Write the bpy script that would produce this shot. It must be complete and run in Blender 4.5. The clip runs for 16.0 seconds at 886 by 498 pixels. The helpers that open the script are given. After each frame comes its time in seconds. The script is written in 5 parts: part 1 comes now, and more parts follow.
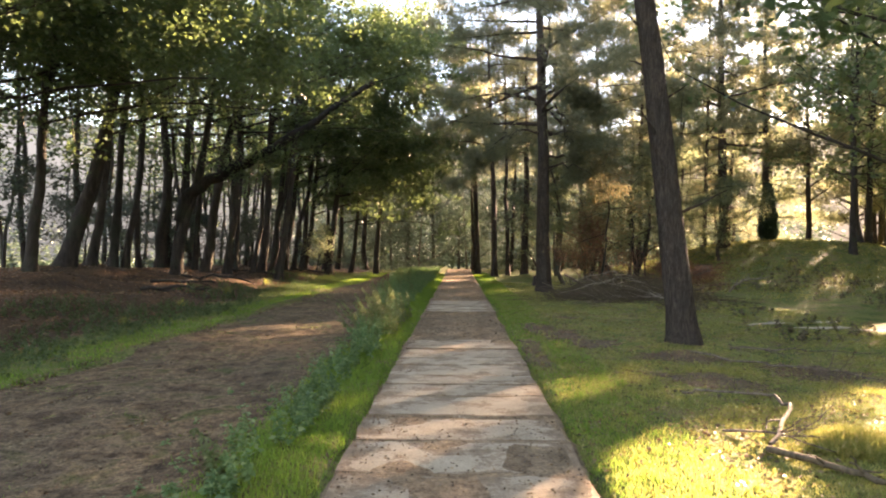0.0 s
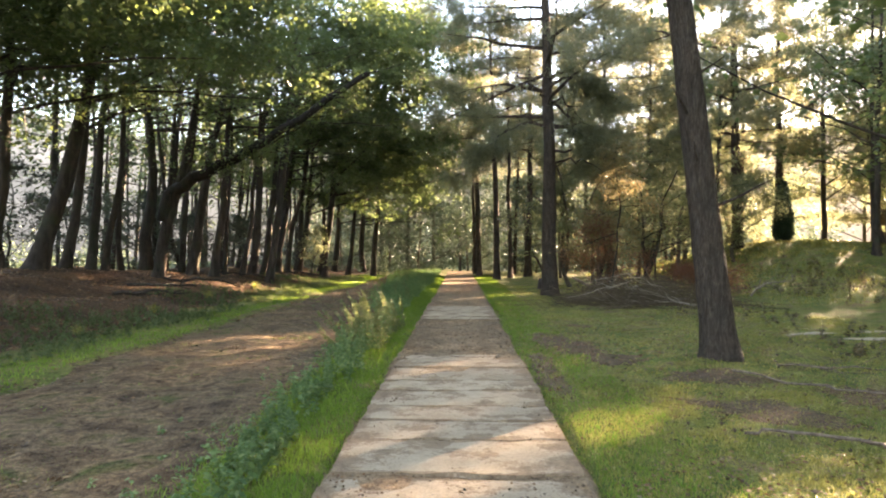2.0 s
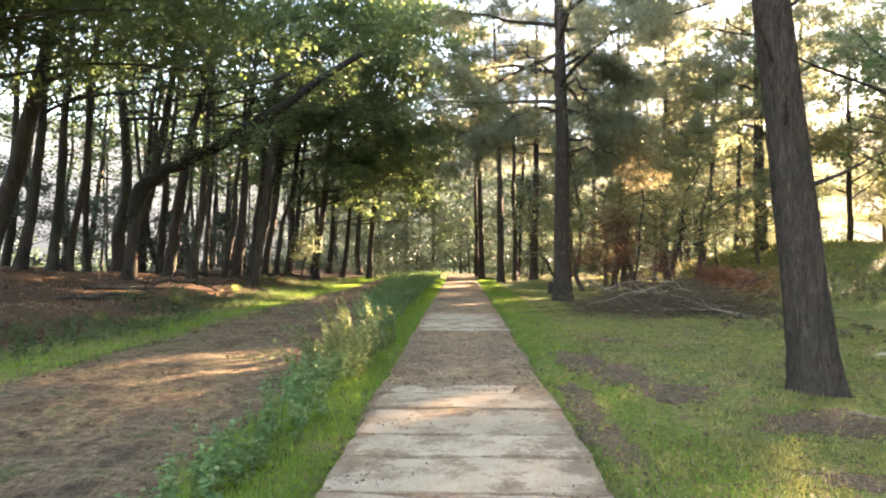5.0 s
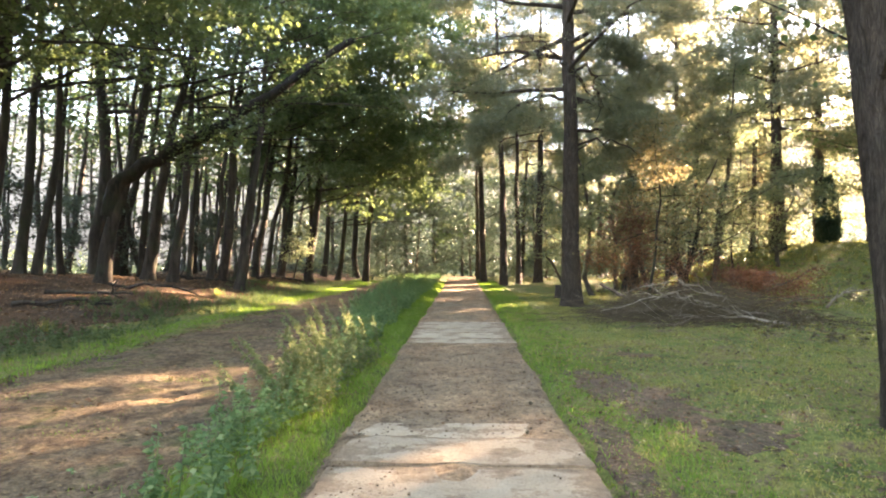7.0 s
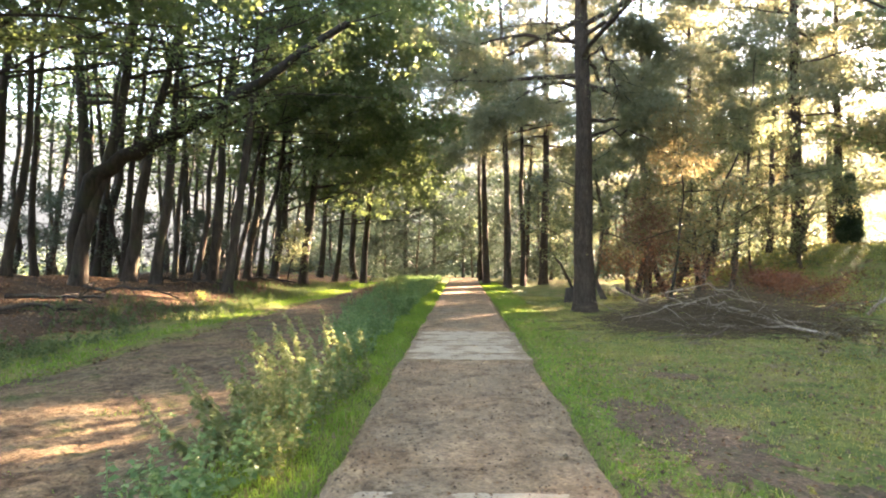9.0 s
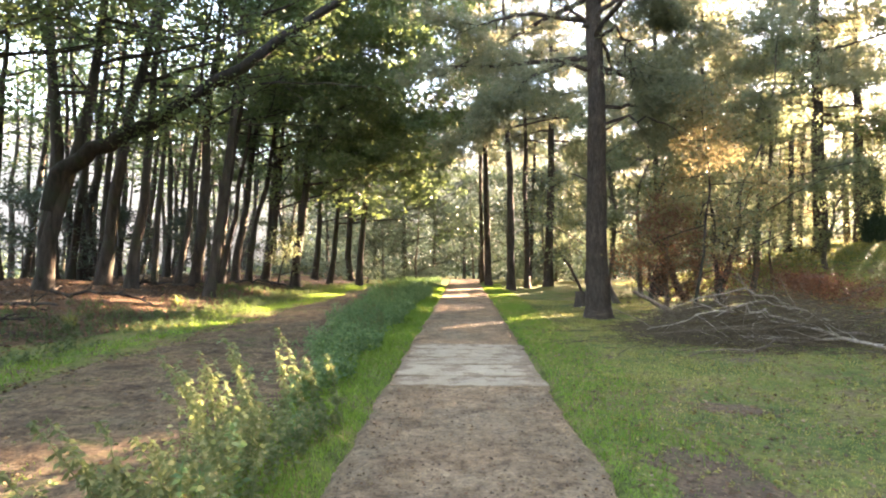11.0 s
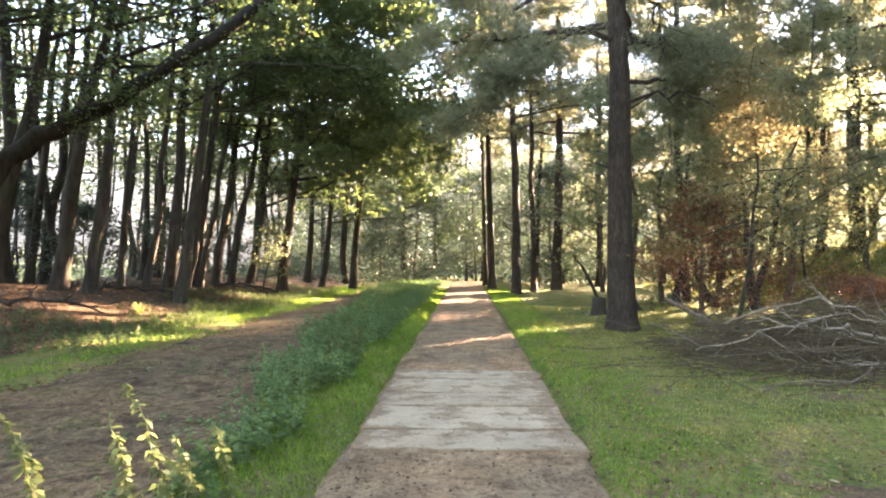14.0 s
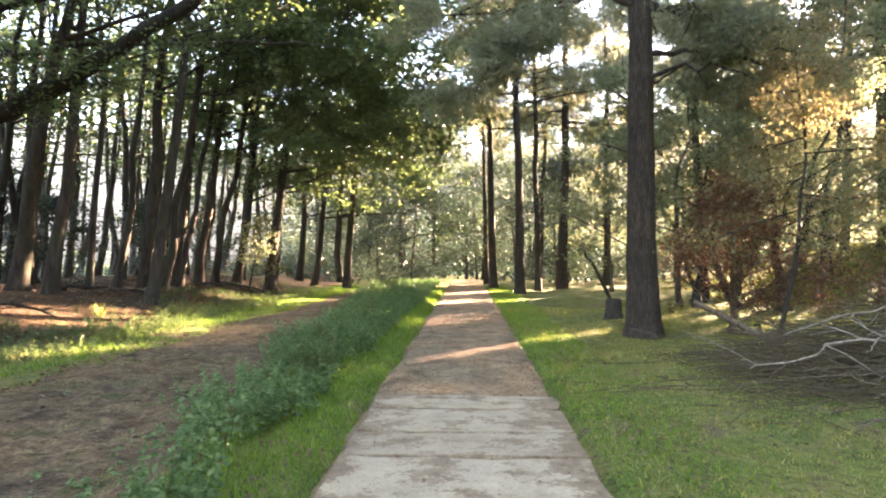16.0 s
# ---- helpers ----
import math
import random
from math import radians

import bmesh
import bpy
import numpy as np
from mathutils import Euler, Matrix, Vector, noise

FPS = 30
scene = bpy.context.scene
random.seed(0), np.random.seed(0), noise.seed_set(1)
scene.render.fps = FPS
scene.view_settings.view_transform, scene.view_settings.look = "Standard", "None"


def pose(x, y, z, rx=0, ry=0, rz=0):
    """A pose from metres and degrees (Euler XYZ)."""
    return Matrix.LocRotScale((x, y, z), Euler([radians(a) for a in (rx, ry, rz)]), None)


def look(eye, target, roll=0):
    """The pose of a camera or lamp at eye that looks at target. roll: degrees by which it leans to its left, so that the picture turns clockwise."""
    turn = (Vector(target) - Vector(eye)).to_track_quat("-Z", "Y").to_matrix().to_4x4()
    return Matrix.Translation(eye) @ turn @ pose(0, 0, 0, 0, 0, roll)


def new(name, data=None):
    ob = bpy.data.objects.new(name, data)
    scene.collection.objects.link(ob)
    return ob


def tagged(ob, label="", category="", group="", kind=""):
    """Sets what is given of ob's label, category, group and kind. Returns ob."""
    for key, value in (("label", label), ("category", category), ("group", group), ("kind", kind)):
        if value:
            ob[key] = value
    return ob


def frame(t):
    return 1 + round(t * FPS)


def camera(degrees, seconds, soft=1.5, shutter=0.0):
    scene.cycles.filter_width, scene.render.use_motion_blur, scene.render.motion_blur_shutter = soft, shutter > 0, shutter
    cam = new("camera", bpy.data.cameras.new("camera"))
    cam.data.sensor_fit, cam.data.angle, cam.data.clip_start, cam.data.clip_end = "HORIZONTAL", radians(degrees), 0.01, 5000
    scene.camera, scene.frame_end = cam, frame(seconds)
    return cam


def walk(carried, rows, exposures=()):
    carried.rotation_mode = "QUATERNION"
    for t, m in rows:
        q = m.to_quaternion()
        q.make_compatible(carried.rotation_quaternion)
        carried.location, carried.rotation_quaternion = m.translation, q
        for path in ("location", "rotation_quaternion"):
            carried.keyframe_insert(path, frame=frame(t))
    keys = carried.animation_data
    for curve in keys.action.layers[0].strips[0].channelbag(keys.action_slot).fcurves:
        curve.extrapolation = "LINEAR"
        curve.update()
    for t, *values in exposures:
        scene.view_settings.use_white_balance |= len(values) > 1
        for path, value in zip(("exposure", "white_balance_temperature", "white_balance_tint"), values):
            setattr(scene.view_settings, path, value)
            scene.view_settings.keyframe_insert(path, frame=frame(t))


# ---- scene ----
cam = camera(73.2, 16.0, soft=2.05)
METRES, EYE, TILT, LEAN, TURN = 13.2, 1.69, 0.15, 0.0, 1.5
ROWS = [
    (0.0, 0.0, 0.0, 0.0, 0.0, 0.0, -0.0),
    (0.5, 0.001, 0.0305, -0.0016, 0.02, 0.05, 0.04),
    (1.0, 0.003, 0.0622, -0.0011, 0.06, 0.06, 0.03),
    (1.5, 0.0046, 0.0931, -0.0015, 0.09, 0.13, 0.07),
    (2.0, 0.0068, 0.123, -0.0028, 0.14, 0.19, 0.04),
    (2.5, 0.0061, 0.1531, -0.0037, 0.14, 0.22, 0.01),
    (3.0, 0.0056, 0.1841, -0.0042, 0.15, 0.22, -0.01),
    (3.5, 0.006, 0.2162, -0.0057, 0.19, 0.28, -0.09),
    (4.0, 0.0053, 0.2477, -0.0069, 0.17, 0.32, -0.08),
    (6.5, 0.0132, 0.41, -0.0142, 0.31, 0.65, -0.08),
    (7.0, 0.0156, 0.4416, -0.0144, 0.36, 0.7, -0.07),
    (7.5, 0.0151, 0.4719, -0.0141, 0.37, 0.73, -0.12),
    (8.0, 0.014, 0.5013, -0.0138, 0.38, 0.75, -0.14),
    (8.5, 0.0134, 0.5308, -0.0129, 0.4, 0.73, -0.16),
    (9.0, 0.012, 0.5602, -0.0133, 0.4, 0.73, -0.17),
    (11.5, 0.0179, 0.7201, -0.0121, 0.55, 0.81, 0.0),
    (12.0, 0.0193, 0.7496, -0.012, 0.6, 0.86, 0.03),
    (12.5, 0.0211, 0.7785, -0.0112, 0.66, 0.85, 0.02),
    (13.0, 0.0212, 0.8079, -0.0113, 0.66, 0.86, 0.01),
    (13.5, 0.0231, 0.838, -0.012, 0.7, 0.88, -0.0),
    (14.0, 0.0252, 0.868, -0.0123, 0.75, 0.88, 0.04),
    (14.5, 0.0246, 0.8982, -0.0111, 0.73, 0.82, 0.03),
    (15.0, 0.0264, 0.9298, -0.0109, 0.76, 0.76, 0.01),
    (15.5, 0.0284, 0.9627, -0.0098, 0.79, 0.64, 0.04),
    (16.0, 0.0306, 0.9982, -0.0136, 0.81, 0.66, 0.02),
]
EXPOSURES = [(0.0, 4.18, 8400, 27), (2.0, 4.57, 8350, 23), (4.0, 4.92, 8150, 23), (8.0, 5.12, 8050, 23), (12.0, 5.29, 7850, 25), (16.0, 5.29, 7800, 25)]
walk(cam, [(t, pose(0, 0, EYE, TILT, LEAN, TURN) @ pose(METRES * x, METRES * y, METRES * z, 90 + pitch, roll, yaw)) for t, x, y, z, yaw, pitch, roll in ROWS], EXPOSURES)

# ---- light: low sun ahead to the right, hazy morning sky ----
SUN_AZ, SUN_EL = 42.0, 15.0            # degrees clockwise from +y, and above the horizon
SUN = Vector((math.sin(radians(SUN_AZ)) * math.cos(radians(SUN_EL)), math.cos(radians(SUN_AZ)) * math.cos(radians(SUN_EL)), math.sin(radians(SUN_EL))))
world = bpy.data.worlds.new("sky")
scene.world = world
world.use_nodes = True
wn = world.node_tree.nodes
sky = wn.new("ShaderNodeTexSky")
sky.sky_type, sky.sun_disc = "NISHITA", False
sky.sun_elevation, sky.sun_rotation = radians(SUN_EL), radians(SUN_AZ)
sky.air_density, sky.dust_density, sky.ozone_density = 1.0, 0.15, 1.0
world.node_tree.links.new(sky.outputs[0], wn["Background"].inputs[0])
wn["Background"].inputs[1].default_value = 0.07
lamp = bpy.data.lights.new("sun", "SUN")
lamp.energy, lamp.angle, lamp.color = 5.0, radians(0.6), (1.0, 0.85, 0.66)
sun = new("sun", lamp)
sun.matrix_world = look((SUN * 60)[:], (0, 0, 0))
scene.view_settings.exposure = 0.0

# ---- materials ----
def material(name):
    m = bpy.data.materials.new(name)
    m.use_nodes = True
    nt = m.node_tree
    return m, nt.nodes, nt.links, nt.nodes["Principled BSDF"]


def ramp(n, l, src, stops):
    r = n.new("ShaderNodeValToRGB")
    e = r.color_ramp.elements
    e[0].position, e[0].color = stops[0][0], (*stops[0][1], 1)
    e[1].position, e[1].color = stops[-1][0], (*stops[-1][1], 1)
    for p, c in stops[1:-1]:
        q = e.new(p)
        q.color = (*c, 1)
    l.new(src, r.inputs[0])
    return r.outputs[0]


def noise_tex(n, l, scale, detail=4, rough=0.6, stretch=(1, 1, 1), distort=0.0):
    g = n.new("ShaderNodeNewGeometry")
    mp = n.new("ShaderNodeMapping")
    mp.inputs["Scale"].default_value = stretch
    l.new(g.outputs["Position"], mp.inputs[0])
    t = n.new("ShaderNodeTexNoise")
    t.inputs["Scale"].default_value, t.inputs["Detail"].default_value = scale, detail
    t.inputs["Roughness"].default_value, t.inputs["Distortion"].default_value = rough, distort
    l.new(mp.outputs[0], t.inputs["Vector"])
    return t.outputs["Fac"]


def mixc(n, l, fac, a, b, mode="MIX"):
    m = n.new("ShaderNodeMix")
    m.data_type, m.blend_type = "RGBA", mode
    for i, v in ((0, fac), (6, a), (7, b)):
        if isinstance(v, (int, float)):
            m.inputs[i].default_value = v
        elif isinstance(v, tuple):
            m.inputs[i].default_value = (*v, 1)
        else:
            l.new(v, m.inputs[i])
    return m.outputs[2]


def bump(n, l, b, height, strength, dist):
    k = n.new("ShaderNodeBump")
    k.inputs["Strength"].default_value, k.inputs["Distance"].default_value = strength, dist
    l.new(height, k.inputs["Height"])
    l.new(k.outputs[0], b.inputs["Normal"])


def earth(name, stops, scale, fine, fine_mix, rough=0.95, bumpy=0.03, grit=0.0):
    """Ground surface: patches at a large scale, grain at a small one."""
    m, n, l, b = material(name)
    c = ramp(n, l, noise_tex(n, l, scale, 6, 0.62, distort=0.6), stops)
    g = ramp(n, l, noise_tex(n, l, fine, 5, 0.7), [(0.3, (0.45, 0.42, 0.4)), (0.5, (1, 1, 1)), (0.72, (1.35, 1.3, 1.2))])
    c = mixc(n, l, fine_mix, c, g, "MULTIPLY")
    wide = ramp(n, l, noise_tex(n, l, scale * 0.3, 3, 0.5), [(0.35, (0.8, 0.85, 0.85)), (0.65, (1.2, 1.1, 1.0))])
    c = mixc(n, l, 0.8, c, wide, "MULTIPLY")
    if grit:
        s = ramp(n, l, noise_tex(n, l, 34, 3, 0.75), [(0.36, (0.35, 0.32, 0.3)), (0.47, (0.95, 0.95, 0.95)), (0.58, (1.1, 1.1, 1.1)), (0.66, (1.6, 1.55, 1.45))])
        c = mixc(n, l, grit, c, s, "MULTIPLY")
        s = ramp(n, l, noise_tex(n, l, 11, 4, 0.7), [(0.36, (0.45, 0.42, 0.4)), (0.44, (0.95, 0.95, 0.95)), (0.6, (1.05, 1.05, 1.05)), (0.66, (1.4, 1.38, 1.3))])
        c = mixc(n, l, grit, c, s, "MULTIPLY")
    l.new(c, b.inputs["Base Color"])
    b.inputs["Roughness"].default_value = rough
    b.inputs["Specular IOR Level"].default_value = 0.15
    bump(n, l, b, noise_tex(n, l, fine * 0.7, 6, 0.7), 0.9, bumpy)
    return m


def bark(name, dark, light, moss=None, scale=7.0, depth=0.03):
    m, n, l, b = material(name)
    f = noise_tex(n, l, scale, 6, 0.65, (1, 1, 0.22), 0.7)
    c = ramp(n, l, f, [(0.32, dark), (0.55, tuple((p + q) / 2 for p, q in zip(dark, light))), (0.72, light)])
    if moss:
        c = mixc(n, l, ramp(n, l, noise_tex(n, l, 1.6, 4), [(0.5, (0, 0, 0)), (0.68, (0.8, 0.8, 0.8))]), c, moss)
    l.new(c, b.inputs["Base Color"])
    b.inputs["Roughness"].default_value = 0.9
    b.inputs["Specular IOR Level"].default_value = 0.2
    bump(n, l, b, f, 1.0, depth)
    return m


def foliage(name, colours, through_colour, trans=0.45, gloss=0.35, patch=0.7, low=(0.7, 0.72, 0.7), high=(1.25, 1.2, 1.1)):
    """Leaf blades: each blade with its own tone, part of the light passes through."""
    m, n, l, b = material(name)
    g = n.new("ShaderNodeNewGeometry")
    c = ramp(n, l, g.outputs["Random Per Island"], colours)
    big = ramp(n, l, noise_tex(n, l, patch, 4), [(0.32, low), (0.68, high)])
    c = mixc(n, l, 0.8, c, big, "MULTIPLY")
    l.new(c, b.inputs["Base Color"])
    b.inputs["Roughness"].default_value = gloss + 0.15
    b.inputs["Specular IOR Level"].default_value = 0.2
    t = n.new("ShaderNodeBsdfTranslucent")
    l.new(mixc(n, l, 0.75, c, through_colour), t.inputs[0])
    mx = n.new("ShaderNodeMixShader")
    mx.inputs[0].default_value = trans
    l.new(b.outputs[0], mx.inputs[1])
    l.new(t.outputs[0], mx.inputs[2])
    l.new(mx.outputs[0], n["Material Output"].inputs[0])
    return m


M_GRASS_SOIL = earth("mossy_turf", [(0.3, (0.06, 0.085, 0.025)), (0.45, (0.12, 0.15, 0.038)), (0.56, (0.17, 0.165, 0.055)), (0.66, (0.15, 0.11, 0.065))], 1.7, 14, 0.95, bumpy=0.07, grit=0.5)
M_ROAD = earth("sandy_soil", [(0.27, (0.052, 0.034, 0.021)), (0.42, (0.108, 0.073, 0.044)), (0.54, (0.185, 0.13, 0.078)), (0.6, (0.118, 0.093, 0.046)), (0.68, (0.072, 0.082, 0.028))], 2.1, 9, 1.0, bumpy=0.1, grit=0.8)
M_LITTER = earth("leaf_litter", [(0.3, (0.04, 0.026, 0.017)), (0.5, (0.095, 0.058, 0.035)), (0.7, (0.15, 0.09, 0.05))], 0.9, 30, 0.85, bumpy=0.05, grit=0.8)
M_PATHSOIL = earth("path_soil", [(0.3, (0.13, 0.088, 0.054)), (0.48, (0.25, 0.172, 0.106)), (0.68, (0.34, 0.245, 0.155))], 2.6, 14, 0.8, bumpy=0.06, grit=0.5)
M_OAKBARK = bark("oak_bark", (0.022, 0.018, 0.015), (0.09, 0.07, 0.055), (0.045, 0.05, 0.03))
M_LIMBBARK = bark("mossy_dark_bark", (0.014, 0.012, 0.01), (0.055, 0.044, 0.035), (0.032, 0.037, 0.021), 9.0)


def pine_bark():
    """Grey-brown plates parted by dark upright furrows."""
    m, n, l, b = material("pine_bark")
    g = n.new("ShaderNodeNewGeometry")
    mp = n.new("ShaderNodeMapping")
    mp.inputs["Scale"].default_value = (1, 1, 0.2)
    l.new(g.outputs["Position"], mp.inputs[0])
    warp = n.new("ShaderNodeTexNoise")
    warp.inputs["Scale"].default_value, warp.inputs["Detail"].default_value = 5.0, 4
    l.new(mp.outputs[0], warp.inputs["Vector"])
    add = n.new("ShaderNodeVectorMath")
    add.operation = "MULTIPLY_ADD"
    l.new(warp.outputs["Color"], add.inputs[0])
    add.inputs[1].default_value = (0.3, 0.3, 0.3)
    l.new(mp.outputs[0], add.inputs[2])
    v = n.new("ShaderNodeTexVoronoi")
    v.feature = "DISTANCE_TO_EDGE"
    v.inputs["Scale"].default_value, v.inputs["Randomness"].default_value = 30.0, 1.0
    l.new(add.outputs[0], v.inputs["Vector"])
    ridge = noise_tex(n, l, 22, 7, 0.7, (1, 1, 0.13), 1.4)
    tone = ramp(n, l, ridge, [(0.32, (0.03, 0.023, 0.018)), (0.5, (0.075, 0.057, 0.045)), (0.7, (0.125, 0.1, 0.08))])
    patch = ramp(n, l, noise_tex(n, l, 2.5, 4, 0.6), [(0.35, (0.75, 0.8, 0.78)), (0.65, (1.15, 1.1, 1.05))])
    tone = mixc(n, l, 0.8, tone, patch, "MULTIPLY")
    crack = ramp(n, l, v.outputs["Distance"], [(0.0, (0.5, 0.48, 0.47)), (0.16, (1, 1, 1))])
    l.new(mixc(n, l, 0.6, tone, crack, "MULTIPLY"), b.inputs["Base Color"])
    b.inputs["Roughness"].default_value = 0.92
    b.inputs["Specular IOR Level"].default_value = 0.15
    high = n.new("ShaderNodeMath")
    high.operation = "MULTIPLY"
    l.new(ridge, high.inputs[0])
    l.new(crack, high.inputs[1])
    bump(n, l, b, high.outputs[0], 1.0, 0.04)
    return m


M_PINEBARK = pine_bark()
M_BIRCHBARK = bark("young_bark", (0.042, 0.034, 0.026), (0.16, 0.13, 0.1), (0.05, 0.056, 0.03), 9.0, 0.015)
M_DEADWOOD = bark("dead_wood", (0.07, 0.05, 0.034), (0.24, 0.18, 0.128), None, 16.0, 0.01)
M_OAKLEAF = foliage("oak_leaf", [(0.0, (0.055, 0.092, 0.052)), (0.5, (0.08, 0.128, 0.064)), (0.9, (0.1, 0.148, 0.066)), (1.0, (0.15, 0.15, 0.07))], (0.18, 0.24, 0.075), 0.4, gloss=0.3, patch=0.45, low=(0.55, 0.6, 0.65), high=(1.35, 1.25, 1.05))
# greyer leaf copy passing less light: shade and distant haze put into the colour
M_SHADEDHAZYLEAF = foliage("shaded_hazy_leaf", [(0.0, (0.055, 0.08, 0.06)), (0.6, (0.08, 0.11, 0.08)), (1.0, (0.11, 0.135, 0.09))], (0.12, 0.17, 0.09), 0.2)
M_BIRCHLEAF = foliage("birch_leaf_autumn", [(0.0, (0.1, 0.115, 0.05)), (0.5, (0.2, 0.165, 0.07)), (1.0, (0.28, 0.19, 0.09))], (0.28, 0.23, 0.12), 0.38)
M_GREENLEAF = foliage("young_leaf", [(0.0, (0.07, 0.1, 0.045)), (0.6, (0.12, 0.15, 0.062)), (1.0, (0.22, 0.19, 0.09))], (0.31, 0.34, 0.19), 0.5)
M_DEADLEAF = foliage("dead_leaf", [(0.0, (0.07, 0.03, 0.02)), (0.6, (0.17, 0.075, 0.045)), (1.0, (0.26, 0.14, 0.08))], (0.35, 0.16, 0.08), 0.3)
M_NEEDLE = foliage("pine_needle", [(0.0, (0.075, 0.098, 0.058)), (0.6, (0.115, 0.135, 0.075)), (1.0, (0.18, 0.16, 0.09))], (0.36, 0.35, 0.2), 0.48)
M_JUNIPER = foliage("juniper_needle", [(0.0, (0.03, 0.055, 0.036)), (1.0, (0.06, 0.092, 0.055))], (0.08, 0.13, 0.06), 0.2)
M_BLADE = foliage("grass_blade", [(0.0, (0.105, 0.125, 0.034)), (0.5, (0.165, 0.172, 0.05)), (0.8, (0.25, 0.22, 0.085)), (1.0, (0.38, 0.32, 0.18))], (0.42, 0.42, 0.12), 0.45, patch=2.6, low=(0.72, 0.95, 0.75), high=(2.0, 1.55, 1.2))
M_LUSH = foliage("lush_grass_blade", [(0.0, (0.06, 0.125, 0.022)), (0.7, (0.1, 0.185, 0.032)), (1.0, (0.19, 0.23, 0.06))], (0.32, 0.48, 0.07), 0.45, patch=1.0, low=(0.7, 0.85, 0.75), high=(1.5, 1.35, 1.1))
M_NETTLE = foliage("nettle_leaf", [(0.0, (0.045, 0.095, 0.04)), (0.5, (0.092, 0.165, 0.064)), (0.8, (0.15, 0.225, 0.095)), (1.0, (0.25, 0.3, 0.14))], (0.22, 0.36, 0.12), 0.38)
M_WEED = foliage("weed_leaf", [(0.0, (0.045, 0.08, 0.035)), (0.6, (0.09, 0.125, 0.055)), (0.9, (0.16, 0.17, 0.08)), (1.0, (0.26, 0.23, 0.11))], (0.32, 0.36, 0.13), 0.42)


def concrete():
    m, n, l, b = material("worn_concrete")
    c = ramp(n, l, noise_tex(n, l, 2.6, 8, 0.7), [(0.28, (0.28, 0.215, 0.145)), (0.5, (0.37, 0.295, 0.205)), (0.72, (0.44, 0.355, 0.25))])
    o = n.new("ShaderNodeObjectInfo")
    tone = ramp(n, l, o.outputs["Random"], [(0, (0.88, 0.86, 0.84)), (1, (1.08, 1.07, 1.05))])
    c = mixc(n, l, 1.0, c, tone, "MULTIPLY")
    blot = noise_tex(n, l, 2.6, 5, 0.6, (0.9, 1.2, 1))
    speck = noise_tex(n, l, 26, 6, 0.7)
    dirt_mix = n.new("ShaderNodeMix")
    dirt_mix.inputs[0].default_value = 0.3
    l.new(blot, dirt_mix.inputs[2])
    l.new(speck, dirt_mix.inputs[3])
    dirt = dirt_mix.outputs[0]
    g = n.new("ShaderNodeNewGeometry")
    sep = n.new("ShaderNodeSeparateXYZ")
    l.new(g.outputs["Position"], sep.inputs[0])
    away = n.new("ShaderNodeMath")
    away.operation = "ABSOLUTE"
    l.new(sep.outputs[0], away.inputs[0])
    rim = n.new("ShaderNodeMapRange")
    rim.inputs[1].default_value, rim.inputs[2].default_value, rim.inputs[4].default_value = 0.7, 1.0, 0.13
    l.new(away.outputs[0], rim.inputs[0])
    tot = n.new("ShaderNodeMath")
    l.new(dirt, tot.inputs[0])
    l.new(rim.outputs[0], tot.inputs[1])
    tc = n.new("ShaderNodeTexCoord")
    gen = n.new("ShaderNodeSeparateXYZ")
    l.new(tc.outputs["Generated"], gen.inputs[0])
    mid = n.new("ShaderNodeMath")
    mid.operation = "SUBTRACT"
    l.new(gen.outputs[1], mid.inputs[0])
    mid.inputs[1].default_value = 0.5
    mida = n.new("ShaderNodeMath")
    mida.operation = "ABSOLUTE"
    l.new(mid.outputs[0], mida.inputs[0])
    joint = n.new("ShaderNodeMapRange")
    joint.inputs[1].default_value, joint.inputs[2].default_value, joint.inputs[4].default_value = 0.42, 0.5, 0.18
    l.new(mida.outputs[0], joint.inputs[0])
    total = n.new("ShaderNodeMath")
    l.new(tot.outputs[0], total.inputs[0])
    l.new(joint.outputs[0], total.inputs[1])
    soil = ramp(n, l, noise_tex(n, l, 9, 6, 0.7), [(0.3, (0.12, 0.078, 0.046)), (0.7, (0.28, 0.195, 0.12))])
    c = mixc(n, l, ramp(n, l, total.outputs[0], [(0.5, (0, 0, 0)), (0.53, (0.45, 0.45, 0.45)), (0.58, (0.88, 0.88, 0.88))]), c, soil)
    gr = ramp(n, l, noise_tex(n, l, 55, 4, 0.7), [(0.3, (0.62, 0.6, 0.57)), (0.5, (0.98, 0.97, 0.96)), (0.68, (1.15, 1.14, 1.12))])
    c = mixc(n, l, 0.8, c, gr, "MULTIPLY")
    l.new(c, b.inputs["Base Color"])
    b.inputs["Roughness"].default_value = 0.92
    b.inputs["Specular IOR Level"].default_value = 0.2
    bump(n, l, b, noise_tex(n, l, 14, 6, 0.7), 0.6, 0.02)
    return m


M_CONCRETE = concrete()

# ---- shapes ----
def smooth(a, b, v):
    u = np.clip((np.asarray(v, float) - a) / (b - a), 0, 1)
    return u * u * (3 - 2 * u)


def wavy(x, y, k, seed):
    """A soft uneven field between about -1 and 1, k waves to the metre."""
    r = np.random.default_rng(seed)
    out = 0 * np.asarray(x, float)
    for i in range(7):
        a, p, f = r.uniform(0, 6.28), r.uniform(0, 6.28), k * r.uniform(0.5, 1.8) * 6.28
        out = out + np.sin(f * (np.cos(a) * x + np.sin(a) * y) + p)
    return out / 3.5


